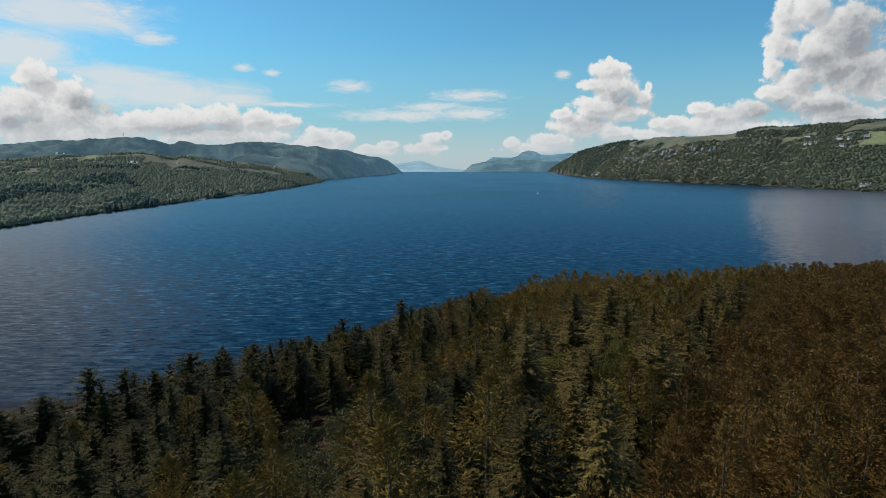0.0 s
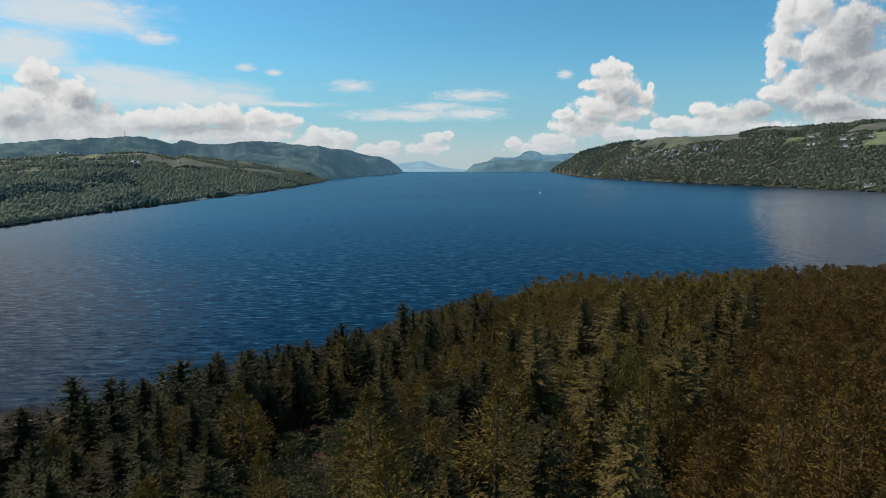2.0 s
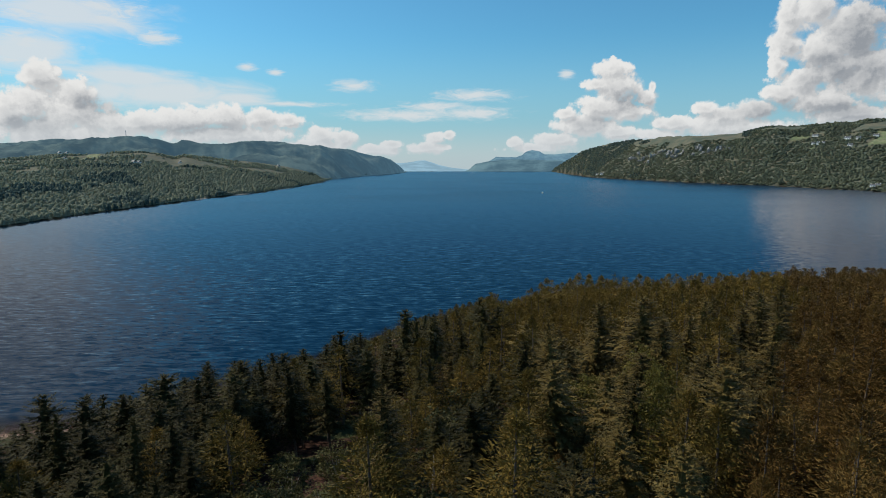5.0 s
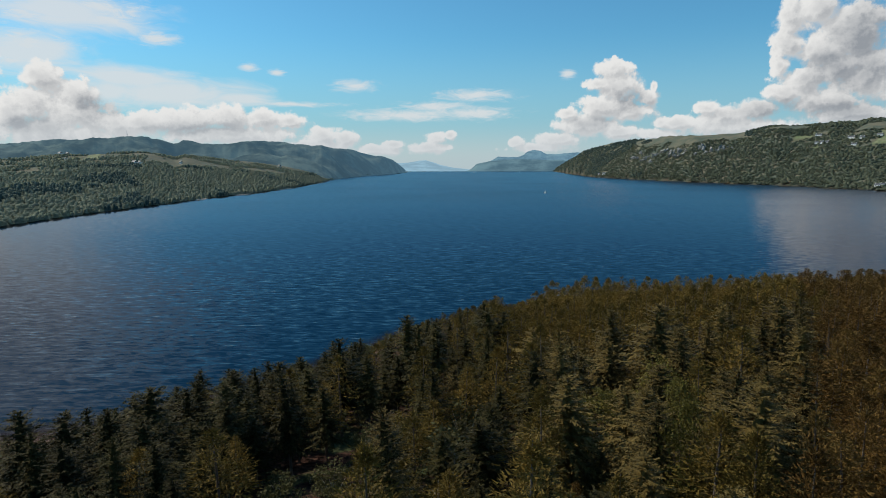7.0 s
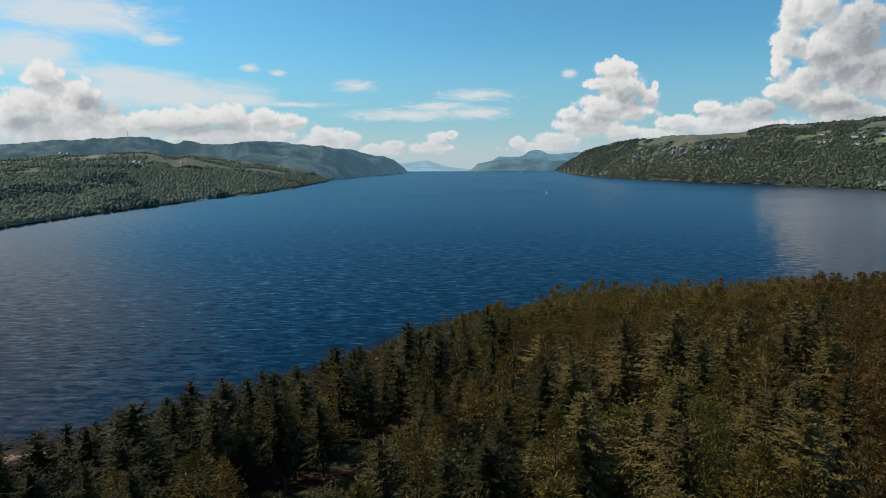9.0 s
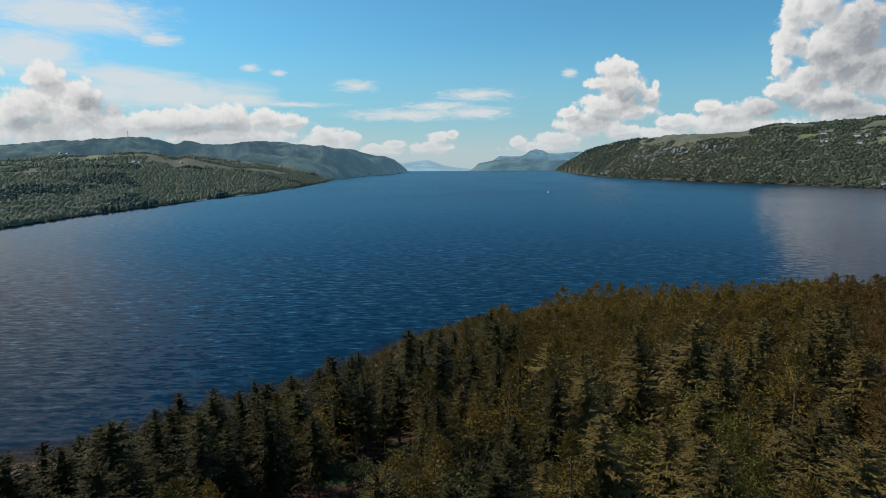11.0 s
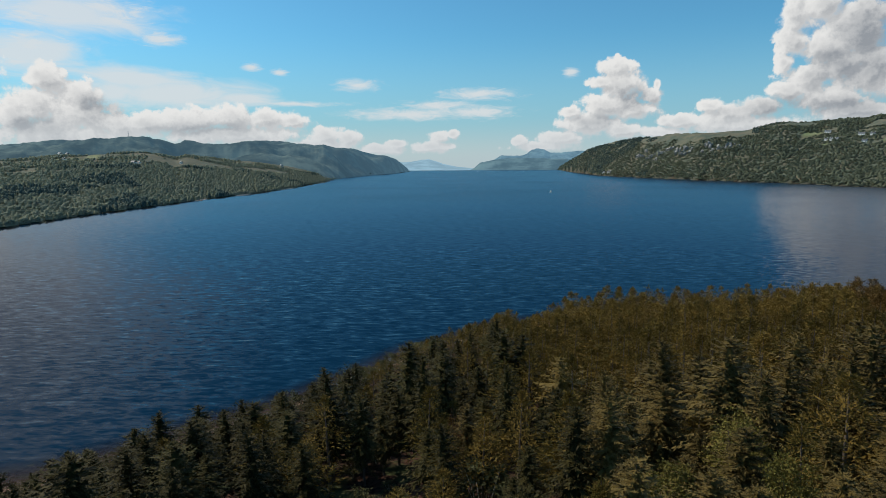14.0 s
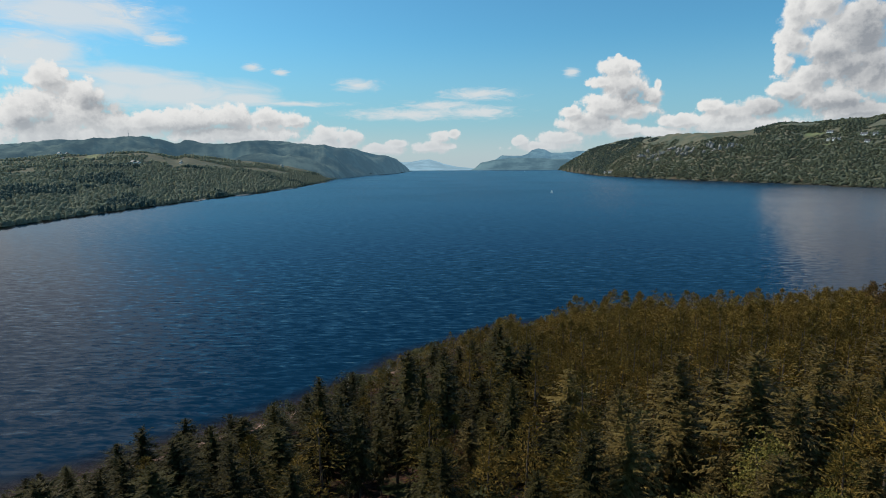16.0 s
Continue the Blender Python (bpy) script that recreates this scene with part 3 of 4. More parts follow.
def broadleaf(r, tall=8.0, spread=3.2, limbs=7, clumps=46, leaves=26, size=0.36):
    """A rounded, gappy crown of leaf clumps on forking limbs."""
    stems, ends = [], []
    for i in range(limbs):
        a, lean = i * 2.4 + r.normal(0, 0.3), r.uniform(0.15, 0.75)
        s = np.linspace(0, 1, 5)
        top = tall * r.uniform(0.55, 0.9)
        path = np.stack([np.cos(a) * lean * spread * s ** 1.5, np.sin(a) * lean * spread * s ** 1.5, top * s], 1)
        stems.append(tube(path, 0.10 * (1.05 - s) + 0.015, 5))
        ends.append(path)
    ends = np.concatenate(ends)
    c = unit(r.normal(0, 1, (clumps, 3))) * r.uniform(0.45, 1.0, (clumps, 1)) ** 0.5
    c = c * np.array((spread, spread, tall * 0.36)) * r.uniform(0.8, 1.15, (clumps, 1)) + np.array((0, 0, tall * 0.62))
    p = np.repeat(c, leaves, 0) + r.normal(0, 0.36, (clumps * leaves, 3)) * np.array((1, 1, 0.7))
    d = unit(p - np.repeat(c, leaves, 0) + r.normal(0, 0.2, p.shape) + np.array((0, 0, 0.15)))
    length = r.uniform(0.7, 1.3, len(p)) * size
    co, quads = sprays(p, d, unit(r.normal(0, 1, p.shape) + np.array((0, 0, 0.8))), length, length * 0.42, 0.2)
    n, sc, sq = 0, [], []
    for a, b in stems:
        sc.append(a), sq.append(b + n)
        n += len(a)
    return (np.concatenate(sc), np.concatenate(sq)), (co, quads)


def species(name, label, tall, mat, bark, *ranks):
    """A few grown examples of one kind, from full to lighter ones, whose trunk and crown meshes the trees share."""
    forms = []
    for grown_ones in ranks:
        forms.append([(mesh_of(name + "_trunk", *stem, bark), mesh_of(name + "_crown", *crown, mat, smooth=False), crown) for stem, crown in grown_ones])
    return {"name": name, "label": label, "tall": tall, "forms": forms, "mat": mat}


def grown(kind, count, seed, **how):
    return [kind(np.random.default_rng(seed + i), **how) for i in range(count)]


SPRUCE_FORM = dict(tall=17.0, reach=4.6, droop=0.42, lift=0.55, shape=0.72)
FIR_FORM = dict(tall=17.0, reach=4.8, droop=0.32, lift=0.5, shape=0.64, foot=0.28, layers=14)
PINE_FORM = dict(tall=13.0, reach=2.75, shape=0.88, slim=0.14)
RUSSET_FORM = dict(tall=14.0, reach=2.85, shape=0.82, slim=0.14)
SPRUCE = species("spruce_tree", "dark green spruce with drooping boughs in the shore wood", 17.0, NEEDLE_SPRUCE, BARK, grown(conifer, 5, 10, boughs=340, twigs=17, coarse=0.72, **SPRUCE_FORM),
                 grown(conifer, 5, 15, boughs=250, twigs=13, coarse=0.95, **SPRUCE_FORM), grown(conifer, 4, 20, boughs=160, twigs=9, coarse=1.3, **SPRUCE_FORM))
FIR = species("fir_tree", "blackish green fir with layered boughs near the beach", 17.0, NEEDLE_FIR_SHADED, BARK, grown(conifer, 4, 90, boughs=300, twigs=16, coarse=0.75, **FIR_FORM),
              grown(conifer, 4, 94, boughs=230, twigs=12, coarse=1.0, **FIR_FORM), grown(conifer, 4, 98, boughs=160, twigs=9, coarse=1.3, **FIR_FORM))
PINE = species("pine_tree", "olive green young pine in the dense plantation", 13.0, NEEDLE_PINE, BARK, grown(soft_pine, 4, 30, clumps=104, per=24, size=0.48, **PINE_FORM),
               grown(soft_pine, 4, 35, clumps=76, per=22, size=0.56, **PINE_FORM), grown(soft_pine, 5, 40, clumps=46, per=16, size=0.66, **PINE_FORM))
RUSSET = species("russet_pine_tree", "russet brown conifer in the dense plantation on the slope", 14.0, NEEDLE_LARCH, BARK, grown(soft_pine, 5, 50, clumps=104, per=24, size=0.48, **RUSSET_FORM),
                 grown(soft_pine, 4, 56, clumps=76, per=22, size=0.58, **RUSSET_FORM), grown(soft_pine, 5, 60, clumps=46, per=16, size=0.68, **RUSSET_FORM))
BIRCH = species("birch_tree", "light green young birch at the edge of the clearing", 8.0, LEAF_BIRCH, BARK_PALE, grown(broadleaf, 4, 66, clumps=76, leaves=28, size=0.30),
                grown(broadleaf, 3, 70, clumps=60), grown(broadleaf, 3, 80))
GOLDEN = species("golden_birch_tree", "tall yellow green birch among the dark spruces", 14.0, LEAF_GOLD, BARK, grown(broadleaf, 2, 84, tall=14.0, spread=3.0, limbs=8, clumps=130, leaves=34, size=0.26))

# clearings with bare reddish ground: x, y, radius
CLEARINGS = [(-44, 86, 3.0), (-39.5, 102, 3.5), (-34, 92, 2.5), (-30, 108, 2.5), (-24, 130, 2.5), (-20, 138, 2.5), (-13, 174, 3), (12, 76, 2.0), (10.3, 128, 2.5), (-3.2, 121, 2.0)]


def open_ground(x, y):
    return any(math.hypot(x - a, y - b) < c for a, b, c in CLEARINGS)


def shaped(kind, y, tall):
    """Which form a tree takes, and its width and height factors."""
    ranks = kind["forms"]
    forms = ranks[min(0 if y < 82 else 1 if y < 120 else 2, len(ranks) - 1)]
    f = tall / kind["tall"]
    return forms[int(rng.integers(len(forms)))], f ** 0.75 * rng.uniform(0.82, 1.28), f


def tree(kind, x, y, tall, spread=1.0):
    (stem, crown, _), wide, f = shaped(kind, y, tall)
    wide *= spread
    root = new(kind["name"])
    root.empty_display_size = 0.3
    root.matrix_basis = Matrix.LocRotScale((x, y, float(height(x, y)[0]) - 0.15), Euler((rng.normal(0, 0.02), rng.normal(0, 0.02), rng.uniform(0, 6.28))), (wide, wide, f))
    part("trunk", stem, root)
    part("crown", crown, root)
    return tagged(root, kind["label"], "tree", kind["name"].replace("_", " ") + "s of the near wood")


# the tall trees along the shore: x, y, height of the tip above the loch
LANDMARKS = [(-58, 77, 25), (-55, 80, 26), (-53.5, 88, 27), (-49, 89, 26), (-43, 98, 26), (-40.5, 104, 23.5), (-34.5, 104.5, 24.5), (-37, 126, 19), (-29, 131, 18),
             (-32.5, 141, 15), (-21.5, 128, 24), (-10.4, 139, 25.5), (-4.3, 142, 23), (7.6, 152, 24), (11, 150, 23.5), (16, 134, 24.5), (30, 135, 23.5), (31, 109, 35),
             # all but the last of this row are added to shade the ground east of them
             (-36.5, 113, 23), (-38.5, 119, 21), (-33, 126, 20), (-26.5, 123, 20), (-47.5, 116, 18)]
# spruces that stand out of the canopy, and lighter trees among them
SPRUCES = [(26, 96, 30), (51, 117, 31), (59.5, 129, 31.5), (14.5, 100, 32), (25.5, 70, 37.5), (32, 103, 33), (13.5, 112, 25), (11.6, 84, 33), (20, 80, 33), (43, 104, 31), (23.7, 112, 28), (50.5, 123, 26.5), (17.7, 74.5, 34), (3.7, 89.5, 27.5),
           (14.2, 66, 33), (13.2, 91, 28.5), (2.2, 82, 28.5), (8, 56, 35), (20.5, 62, 32), (7, 72, 30), (38, 92, 31), (38, 118, 27), (6, 104, 24), (30, 88, 30), (1.5, 66, 30), (36, 130, 26), (20, 123, 25)]
GOLDENS = [(28, 101, 30), (26.5, 88, 31), (20.8, 73.4, 34.5), (17.5, 93, 28)]
PINES = [(-5.7, 89.5, 27), (-8.5, 96, 24), (-3.5, 100, 24), (-50, 78, 23.5), (-6.5, 79, 26), (-1.5, 74, 27)]
BIRCHES = [(-12.2, 114.5, 10.6), (-17, 118, 9.5), (-25.7, 88, 13.5), (-22.5, 92, 12.5), (-19, 97, 12.5), (-22, 102, 11), (-16.5, 106, 11), (-18.5, 129, 9.5), (-14, 100, 12), (-12, 122, 9.5), (-16, 90, 14), (-20.5, 84, 14.5), (-13, 84, 14.5), (-15.5, 134, 8.5)]
RUSTED = [(-2.9, 122.7, 19.5), (9.5, 70.0, 28.5)]
taken = []
for kind, places, room_each, wide in ((FIR, LANDMARKS, 4.6, 1.25), (SPRUCE, SPRUCES, 4.2, 1.15), (GOLDEN, GOLDENS, 4.0, 0.8), (PINE, PINES, 3.6, 1.2), (BIRCH, BIRCHES, 3.2, 1.0), (RUSSET, RUSTED, 3.0, 0.8)):
    for x, y, tip in places:
        tree(SPRUCE if kind is FIR and x > 12 else FIR if kind is SPRUCE and x < 9 else kind, x, y, tip - float(height(x, y)[0]), wide)
        taken.append((x, y, room_each))
taken.append((-2.9, 76, 3.0))

# the rest of the wood: scattered at random, each crown keeping its room
counts = {"spruce_tree": 0, "fir_tree": 0, "pine_tree": 0, "russet_pine_tree": 0, "birch_tree": 0}
rest = []
tries = np.stack([rng.uniform(-125, 190, 26000), rng.uniform(26, 238, 26000)], 1)
ins = inland(tries[:, 0], tries[:, 1])
zs = height(tries[:, 0], tries[:, 1])[0]
# only the ground that comes into view
wide_view = (np.abs(tries[:, 0]) < 14 + 0.80 * (tries[:, 1] - 2)) & (ins > 1.6)
seen = 57 - zs - 20 < 0.62 * tries[:, 1]
patch = fbm(tries[:, 0], tries[:, 1], 22, 3, 11)
room = np.zeros((4000, 3))
room[:len(taken)] = taken
used = len(taken)
for (x, y), s, z, v, p in zip(tries, ins, zs, wide_view & seen, patch):
    if not v or open_ground(x, y):
        continue
    east = min(max((x - 22) / 30, 0), 1)
    tip = 2.2 + 5.0 * east + (0.36 + 0.39 * east) * s
    if x < -4:
        tip = (3.8 + 0.56 * s) * rng.uniform(0.7, 1.08)
    elif x < 16:
        tip = max(tip, 5.5 + 0.42 * s)
    if x < 12 and tip - z < 3.4 or s < 5 and x < -5 and rng.random() < 0.4 or x < -40 and s < (15 if x > -66 else 24):
        continue
    most = max(tip - z, 2.6)
    if x > 20 + 0.6 * (y - 52) + 6 * p:
        kind, tall, gap = RUSSET, rng.uniform(13.5, 18), 3.2
    elif y > 138 and x > 10 + 6 * p:
        kind, tall, gap = PINE, rng.uniform(13, 17.5), 3.0
    elif -27 < x < -9 and 60 < y < (102 if x < -17 else 118) and p > -0.45:
        kind, tall, gap = BIRCH, rng.uniform(3.5, 7.5), 3.7
    elif s < 16:
        kind, tall, gap = (BIRCH if rng.random() < 0.08 else PINE), rng.uniform(6, 12), (4.0 if x < 0 else 3.0)
    elif x < -13:
        kind, tall, gap = (PINE if rng.random() < (0.22 if x > -30 else 0.08) else FIR), rng.uniform(11, 17), 4.2
    else:
        u = rng.random()
        kind = SPRUCE if u < 0.74 + 0.3 * p else PINE if u < 0.93 else BIRCH
        # darker firs replace spruces here, their colour standing in for shade
        kind = FIR if kind is SPRUCE and (x < 12 or x < 20 and y > 112) and y > 70 and rng.random() < 0.85 else kind
        tall = rng.uniform(9.5, 20) if kind is not BIRCH else rng.uniform(7, 11)
        gap = 3.0 + 0.125 * tall if kind in (SPRUCE, FIR) else 3.8
    tall = min(tall, most * rng.uniform(0.8, 1.1))
    if x < -56:
        tall = min(tall, 9.0)
    if tall < 6 and kind is not BIRCH:
        kind, gap = (BIRCH if rng.random() < 0.5 else PINE), 2.6
    if (((room[:used, 0] - x) ** 2 + (room[:used, 1] - y) ** 2) < (0.5 * (room[:used, 2] + gap)) ** 2).any():
        continue
    room[used] = x, y, gap
    used += 1
    rest.append((kind, x, y, z, tall))
rest.sort(key=lambda q: q[2] + 0.3 * abs(q[1]))
later = []
for kind, x, y, z, tall in rest:
    if counts[kind["name"]] < 300:
        counts[kind["name"]] += 1
        tree(kind, x, y, tall)
    else:
        later.append((kind, x, y, z, tall))
rest = later


def drift(name, label, kind, places):
    """Many trees of one kind as one mesh."""
    co, faces, n = [], [], 0
    for x, y, z, tall in places:
        (_, _, (c, q)), wd, f = shaped(kind, y, tall)
        a = rng.uniform(0, 6.28)
        m = np.array(((math.cos(a) * wd, -math.sin(a) * wd, 0), (math.sin(a) * wd, math.cos(a) * wd, 0), (0, 0, f)))
        co.append(c @ m.T + np.array((x, y, z - 0.15)))
        faces.append(q + n)
        n += len(c)
    return tagged(new(name, mesh_of(name, np.concatenate(co), np.concatenate(faces), kind["mat"], smooth=False)), label, "trees", kind="stuff")


for kind, name, label in ((FIR, "fir_wood", "dark wood of blackish green firs"), (SPRUCE, "spruce_wood", "dense wood of dark green spruces"), (PINE, "pine_wood", "dense olive green pine plantation down to the point"),
                          (RUSSET, "russet_wood", "dense russet brown conifer plantation on the slope"), (BIRCH, "birch_wood", "light green young birches among the conifers")):
    places = [(x, y, z, tall) for k, x, y, z, tall in rest if k is kind]
    if places:
        drift(name, label, kind, places)


# ---- woods on the far shores ----
def far_wood(name, label, x, y, z, tall, wide, mat):
    """Thousands of small trees: a crown each of two uneven rings and a tip."""
    n, k = len(x), 4
    a = np.linspace(0, 2 * np.pi, k, endpoint=False)[None, None] + rng.uniform(0, 6.28, (n, 1, 1)) + np.array((0, 0.7))[None, :, None]
    ring = np.array((1.0, 0.86))[None, :, None] * rng.uniform(0.65, 1.3, (n, 2, k)) * (wide / 2)[:, None, None]
    zz = np.array((0.10, 0.74))[None, :, None] * tall[:, None, None] * rng.uniform(0.8, 1.2, (n, 2, k))
    co = np.stack([x[:, None, None] + ring * np.cos(a), y[:, None, None] + ring * np.sin(a), z[:, None, None] + zz], -1).reshape(n, 2 * k, 3)
    tip = np.stack([x + rng.normal(0, 0.5, n), y + rng.normal(0, 0.5, n), z + tall], -1)[:, None]
    co = np.concatenate([co, tip], 1)
    f = []
    for j in range(k):
        m = (j + 1) % k
        f += [(j, m, k + m), (j, k + m, k + j), (k + j, k + m, 2 * k)]
    f = np.array(f)[None] + (np.arange(n) * (2 * k + 1))[:, None, None]
    return tagged(new(name, mesh_of(name, co.reshape(-1, 3), f.reshape(-1, 3), mat)), label, "trees", kind="stuff")


def scatter(n, az0, az1, shore, near, far, accept):
    """Places up a hillside, thinning with distance."""
    az = rng.uniform(az0, az1, n)
    rs = np.interp(az, shore[:, 0], shore[:, 1])
    r = rs + near + (far - near) * rng.random(n) ** 1.15
    x, y = HUB[0] + r * np.sin(np.radians(az)), HUB[1] + r * np.cos(np.radians(az))
    z, tl, tr = height(x, y)
    ok = accept(az, r, tl, tr, x, y) & (z > 0.5)
    return x[ok], y[ok], z[ok]


def left_wooded(az, r, tl, tr, x, y):
    hedge = (tl > 0.2) & (fbm(x, y, 60, 2, 21) > -0.1)
    return (tl > 0) & (az < -10.8) & (tl < 0.66 - 0.36 * np.clip((az + 24) / 13, 0, 1)) & ((tl < 0.25) | hedge) & ~fields_at(az, r, tl, tr)


def right_wooded(az, r, tl, tr, x, y):
    bare = (az > 14.5) & (az < 26.5) & (tr > 0.74 + 0.10 * fbm(x, y, 90, 3, 44))
    return (tr > 0) & (tr < 0.96) & ~bare & ~fields_at(az, r, tl, tr) & ((tr < 0.66) | (fbm(x, y, 120, 3, 4) > -0.22))


# low wide crowns, so that less shade shows between them
x, y, z = scatter(31000, -43, -9, LEFT_SHORE, 2, 1000, left_wooded)
far_wood("mixed_wood", "green mixed wood on the low far shore", x, y, z, 2.4 + 4.5 * rng.random(len(x)) ** 2, rng.uniform(3.5, 7.5, len(x)), LEAF_HAZED)
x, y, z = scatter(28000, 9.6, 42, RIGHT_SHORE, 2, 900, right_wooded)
far_wood("hill_wood", "dark green mixed wood on the steep hillside", x, y, z, 1.6 + 3.4 * rng.random(len(x)) ** 2, rng.uniform(5.5, 11, len(x)), LEAF_HILL_HAZED)


def crest_wooded(az, r, tl, tr, x, y):
    return (tr > 0.70) & (tr < 0.97) & (az > 24.6) & ~fields_at(az, r, tl, tr) & (fbm(x, y, 160, 3, 8) > -0.15 + 0.05 * np.abs(az - 29))


x, y, z = scatter(9000, 26, 41, RIGHT_SHORE, 420, 1000, crest_wooded)
far_wood("conifer_plantation", "dark conifer plantation along the crest of the hill", x, y, z, 2.5 + 2.5 * rng.random(len(x)), rng.uniform(4, 6.5, len(x)), NEEDLE_HAZED)


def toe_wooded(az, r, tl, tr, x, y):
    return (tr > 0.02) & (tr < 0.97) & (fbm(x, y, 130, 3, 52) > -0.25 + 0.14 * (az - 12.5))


# the needle colour carries the blue haze of the hill's far end
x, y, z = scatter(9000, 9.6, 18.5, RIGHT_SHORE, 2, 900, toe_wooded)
far_wood("conifer_slope", "conifers tinted blue for haze on the far end of the steep hill", x, y, z, 3 + 4 * rng.random(len(x)), rng.uniform(4, 7.5, len(x)), NEEDLE_HAZED)


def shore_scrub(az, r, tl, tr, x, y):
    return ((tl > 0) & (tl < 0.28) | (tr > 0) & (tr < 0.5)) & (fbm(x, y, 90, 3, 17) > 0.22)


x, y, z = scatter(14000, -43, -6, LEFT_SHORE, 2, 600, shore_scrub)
far_wood("conifer_stand", "dark conifers standing in clumps in the far wood", x, y, z, 4.5 + 5 * rng.random(len(x)), rng.uniform(3, 5.5, len(x)), NEEDLE_HAZED)


# ---- distance: hills at the far end of the loch, their blue haze a glow ----
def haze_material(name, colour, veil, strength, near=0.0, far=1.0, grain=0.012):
    """A far hillside: woods and grass in patches, and the blue air before it as surface emission, stronger with
    distance from near to far.
    """
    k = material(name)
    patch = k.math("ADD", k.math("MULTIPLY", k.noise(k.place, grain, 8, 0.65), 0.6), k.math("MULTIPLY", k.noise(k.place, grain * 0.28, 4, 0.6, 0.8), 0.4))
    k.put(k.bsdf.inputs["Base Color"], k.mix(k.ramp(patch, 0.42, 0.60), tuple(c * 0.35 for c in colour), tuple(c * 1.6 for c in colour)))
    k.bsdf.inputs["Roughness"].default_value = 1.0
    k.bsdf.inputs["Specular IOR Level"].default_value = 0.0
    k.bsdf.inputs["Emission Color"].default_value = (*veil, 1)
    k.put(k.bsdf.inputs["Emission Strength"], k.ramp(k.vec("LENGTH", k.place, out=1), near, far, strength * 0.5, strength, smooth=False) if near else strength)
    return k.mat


def distant_hill(name, label, crest, front, top, back, mat, seed, relief=0.25, step=0.06):
    """A range of hills far off: foot, folded slope, crest and back slope. front and top: distances, or functions of the azimuth."""
    crest = np.array(crest)
    az = np.arange(crest[0, 0], crest[-1, 0], step)
    el = np.interp(az, crest[:, 0], crest[:, 1])
    r0, r1 = front(az) if callable(front) else front + 0 * az, top(az) if callable(top) else top + 0 * az
    peak = np.maximum(EYE + r1 * np.tan(np.radians(el)), 3) * (1 + 0.03 * fbm(az * 60, az * 0 + seed, 26, 4, seed))
    rows = []
    for f in np.concatenate([[-0.06], np.linspace(0, 1, 56), [1.4, 1.8]]):
        r = r0 + (r1 - r0) * f if f <= 1 else r1 + back * (f - 1) / 0.8
        x, y = HUB[0] + r * np.sin(np.radians(az)), HUB[1] + r * np.cos(np.radians(az))
        up = np.interp(f, (-0.06, 0, 0.25, 0.7, 1, 1.8), (-0.05, 0.03, 0.30, 0.80, 1, 0.1))
        fold = fbm(x, y, 150, 5, seed) * relief * math.sin(math.pi * min(max(f, 0), 1)) ** 0.6
        rows.append(np.stack([x, y, peak * np.minimum(up + up * fold, 0.72 + 0.28 * min(f, 1))], 1) if f <= 1 else np.stack([x, y, peak * up], 1))
    co = np.stack(rows, 1)
    na, nr = co.shape[:2]
    i = np.arange(na * nr).reshape(na, nr)
    quads = np.stack([i[:-1, :-1], i[:-1, 1:], i[1:, 1:], i[1:, :-1]], -1).reshape(-1, 4)
    return tagged(new(name, mesh_of(name, co.reshape(-1, 3), quads, mat)), label, "hills", kind="structure")


def left_reach(share):
    """Distance of a line up the left hillside: 0 at its shore, 1 on the crest."""
    def at(az):
        rs = np.interp(az, LEFT_SHORE[:, 0], LEFT_SHORE[:, 1])
        return rs + share * (np.maximum(2600 + 700 * np.clip((az + 14) / 9, 0, 1), rs + 250) - rs)
    return at


PALE_HILL = haze_material("pale_hazed_hill", (0.06, 0.09, 0.10), (0.34, 0.55, 0.70), 0.66)
BLUE_HILL = haze_material("blue_hazed_hill", (0.06, 0.09, 0.09), (0.16, 0.32, 0.46), 0.55)
NEAR_HILL = haze_material("blue_green_hazed_hill", (0.06, 0.085, 0.08), (0.12, 0.25, 0.35), 0.50, grain=0.007)
# the ridge's blue is haze, put in as emission over its own colour
RIDGE = haze_material("hazed_ridge", (0.065, 0.078, 0.062), (0.10, 0.21, 0.30), 0.52, 1700.0, 3300.0, 0.010)
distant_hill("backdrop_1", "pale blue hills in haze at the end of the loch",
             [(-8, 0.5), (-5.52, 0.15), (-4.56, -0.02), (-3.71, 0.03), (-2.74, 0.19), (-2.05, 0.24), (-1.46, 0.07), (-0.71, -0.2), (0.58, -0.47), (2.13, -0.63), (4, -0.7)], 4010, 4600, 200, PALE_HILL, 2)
distant_hill("backdrop_2", "haze-blue hills with a domed peak far down the loch",
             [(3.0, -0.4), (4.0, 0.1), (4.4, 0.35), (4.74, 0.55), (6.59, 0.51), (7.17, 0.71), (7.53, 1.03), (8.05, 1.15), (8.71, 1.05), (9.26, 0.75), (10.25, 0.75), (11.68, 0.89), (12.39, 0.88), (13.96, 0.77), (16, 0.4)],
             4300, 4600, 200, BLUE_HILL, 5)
distant_hill("backdrop_3", "blue green headland in haze with pale fields far down the loch",
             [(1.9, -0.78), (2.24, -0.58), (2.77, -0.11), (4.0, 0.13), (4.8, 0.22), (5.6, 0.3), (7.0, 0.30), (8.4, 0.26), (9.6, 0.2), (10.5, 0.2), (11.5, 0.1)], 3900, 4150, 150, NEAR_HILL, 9)


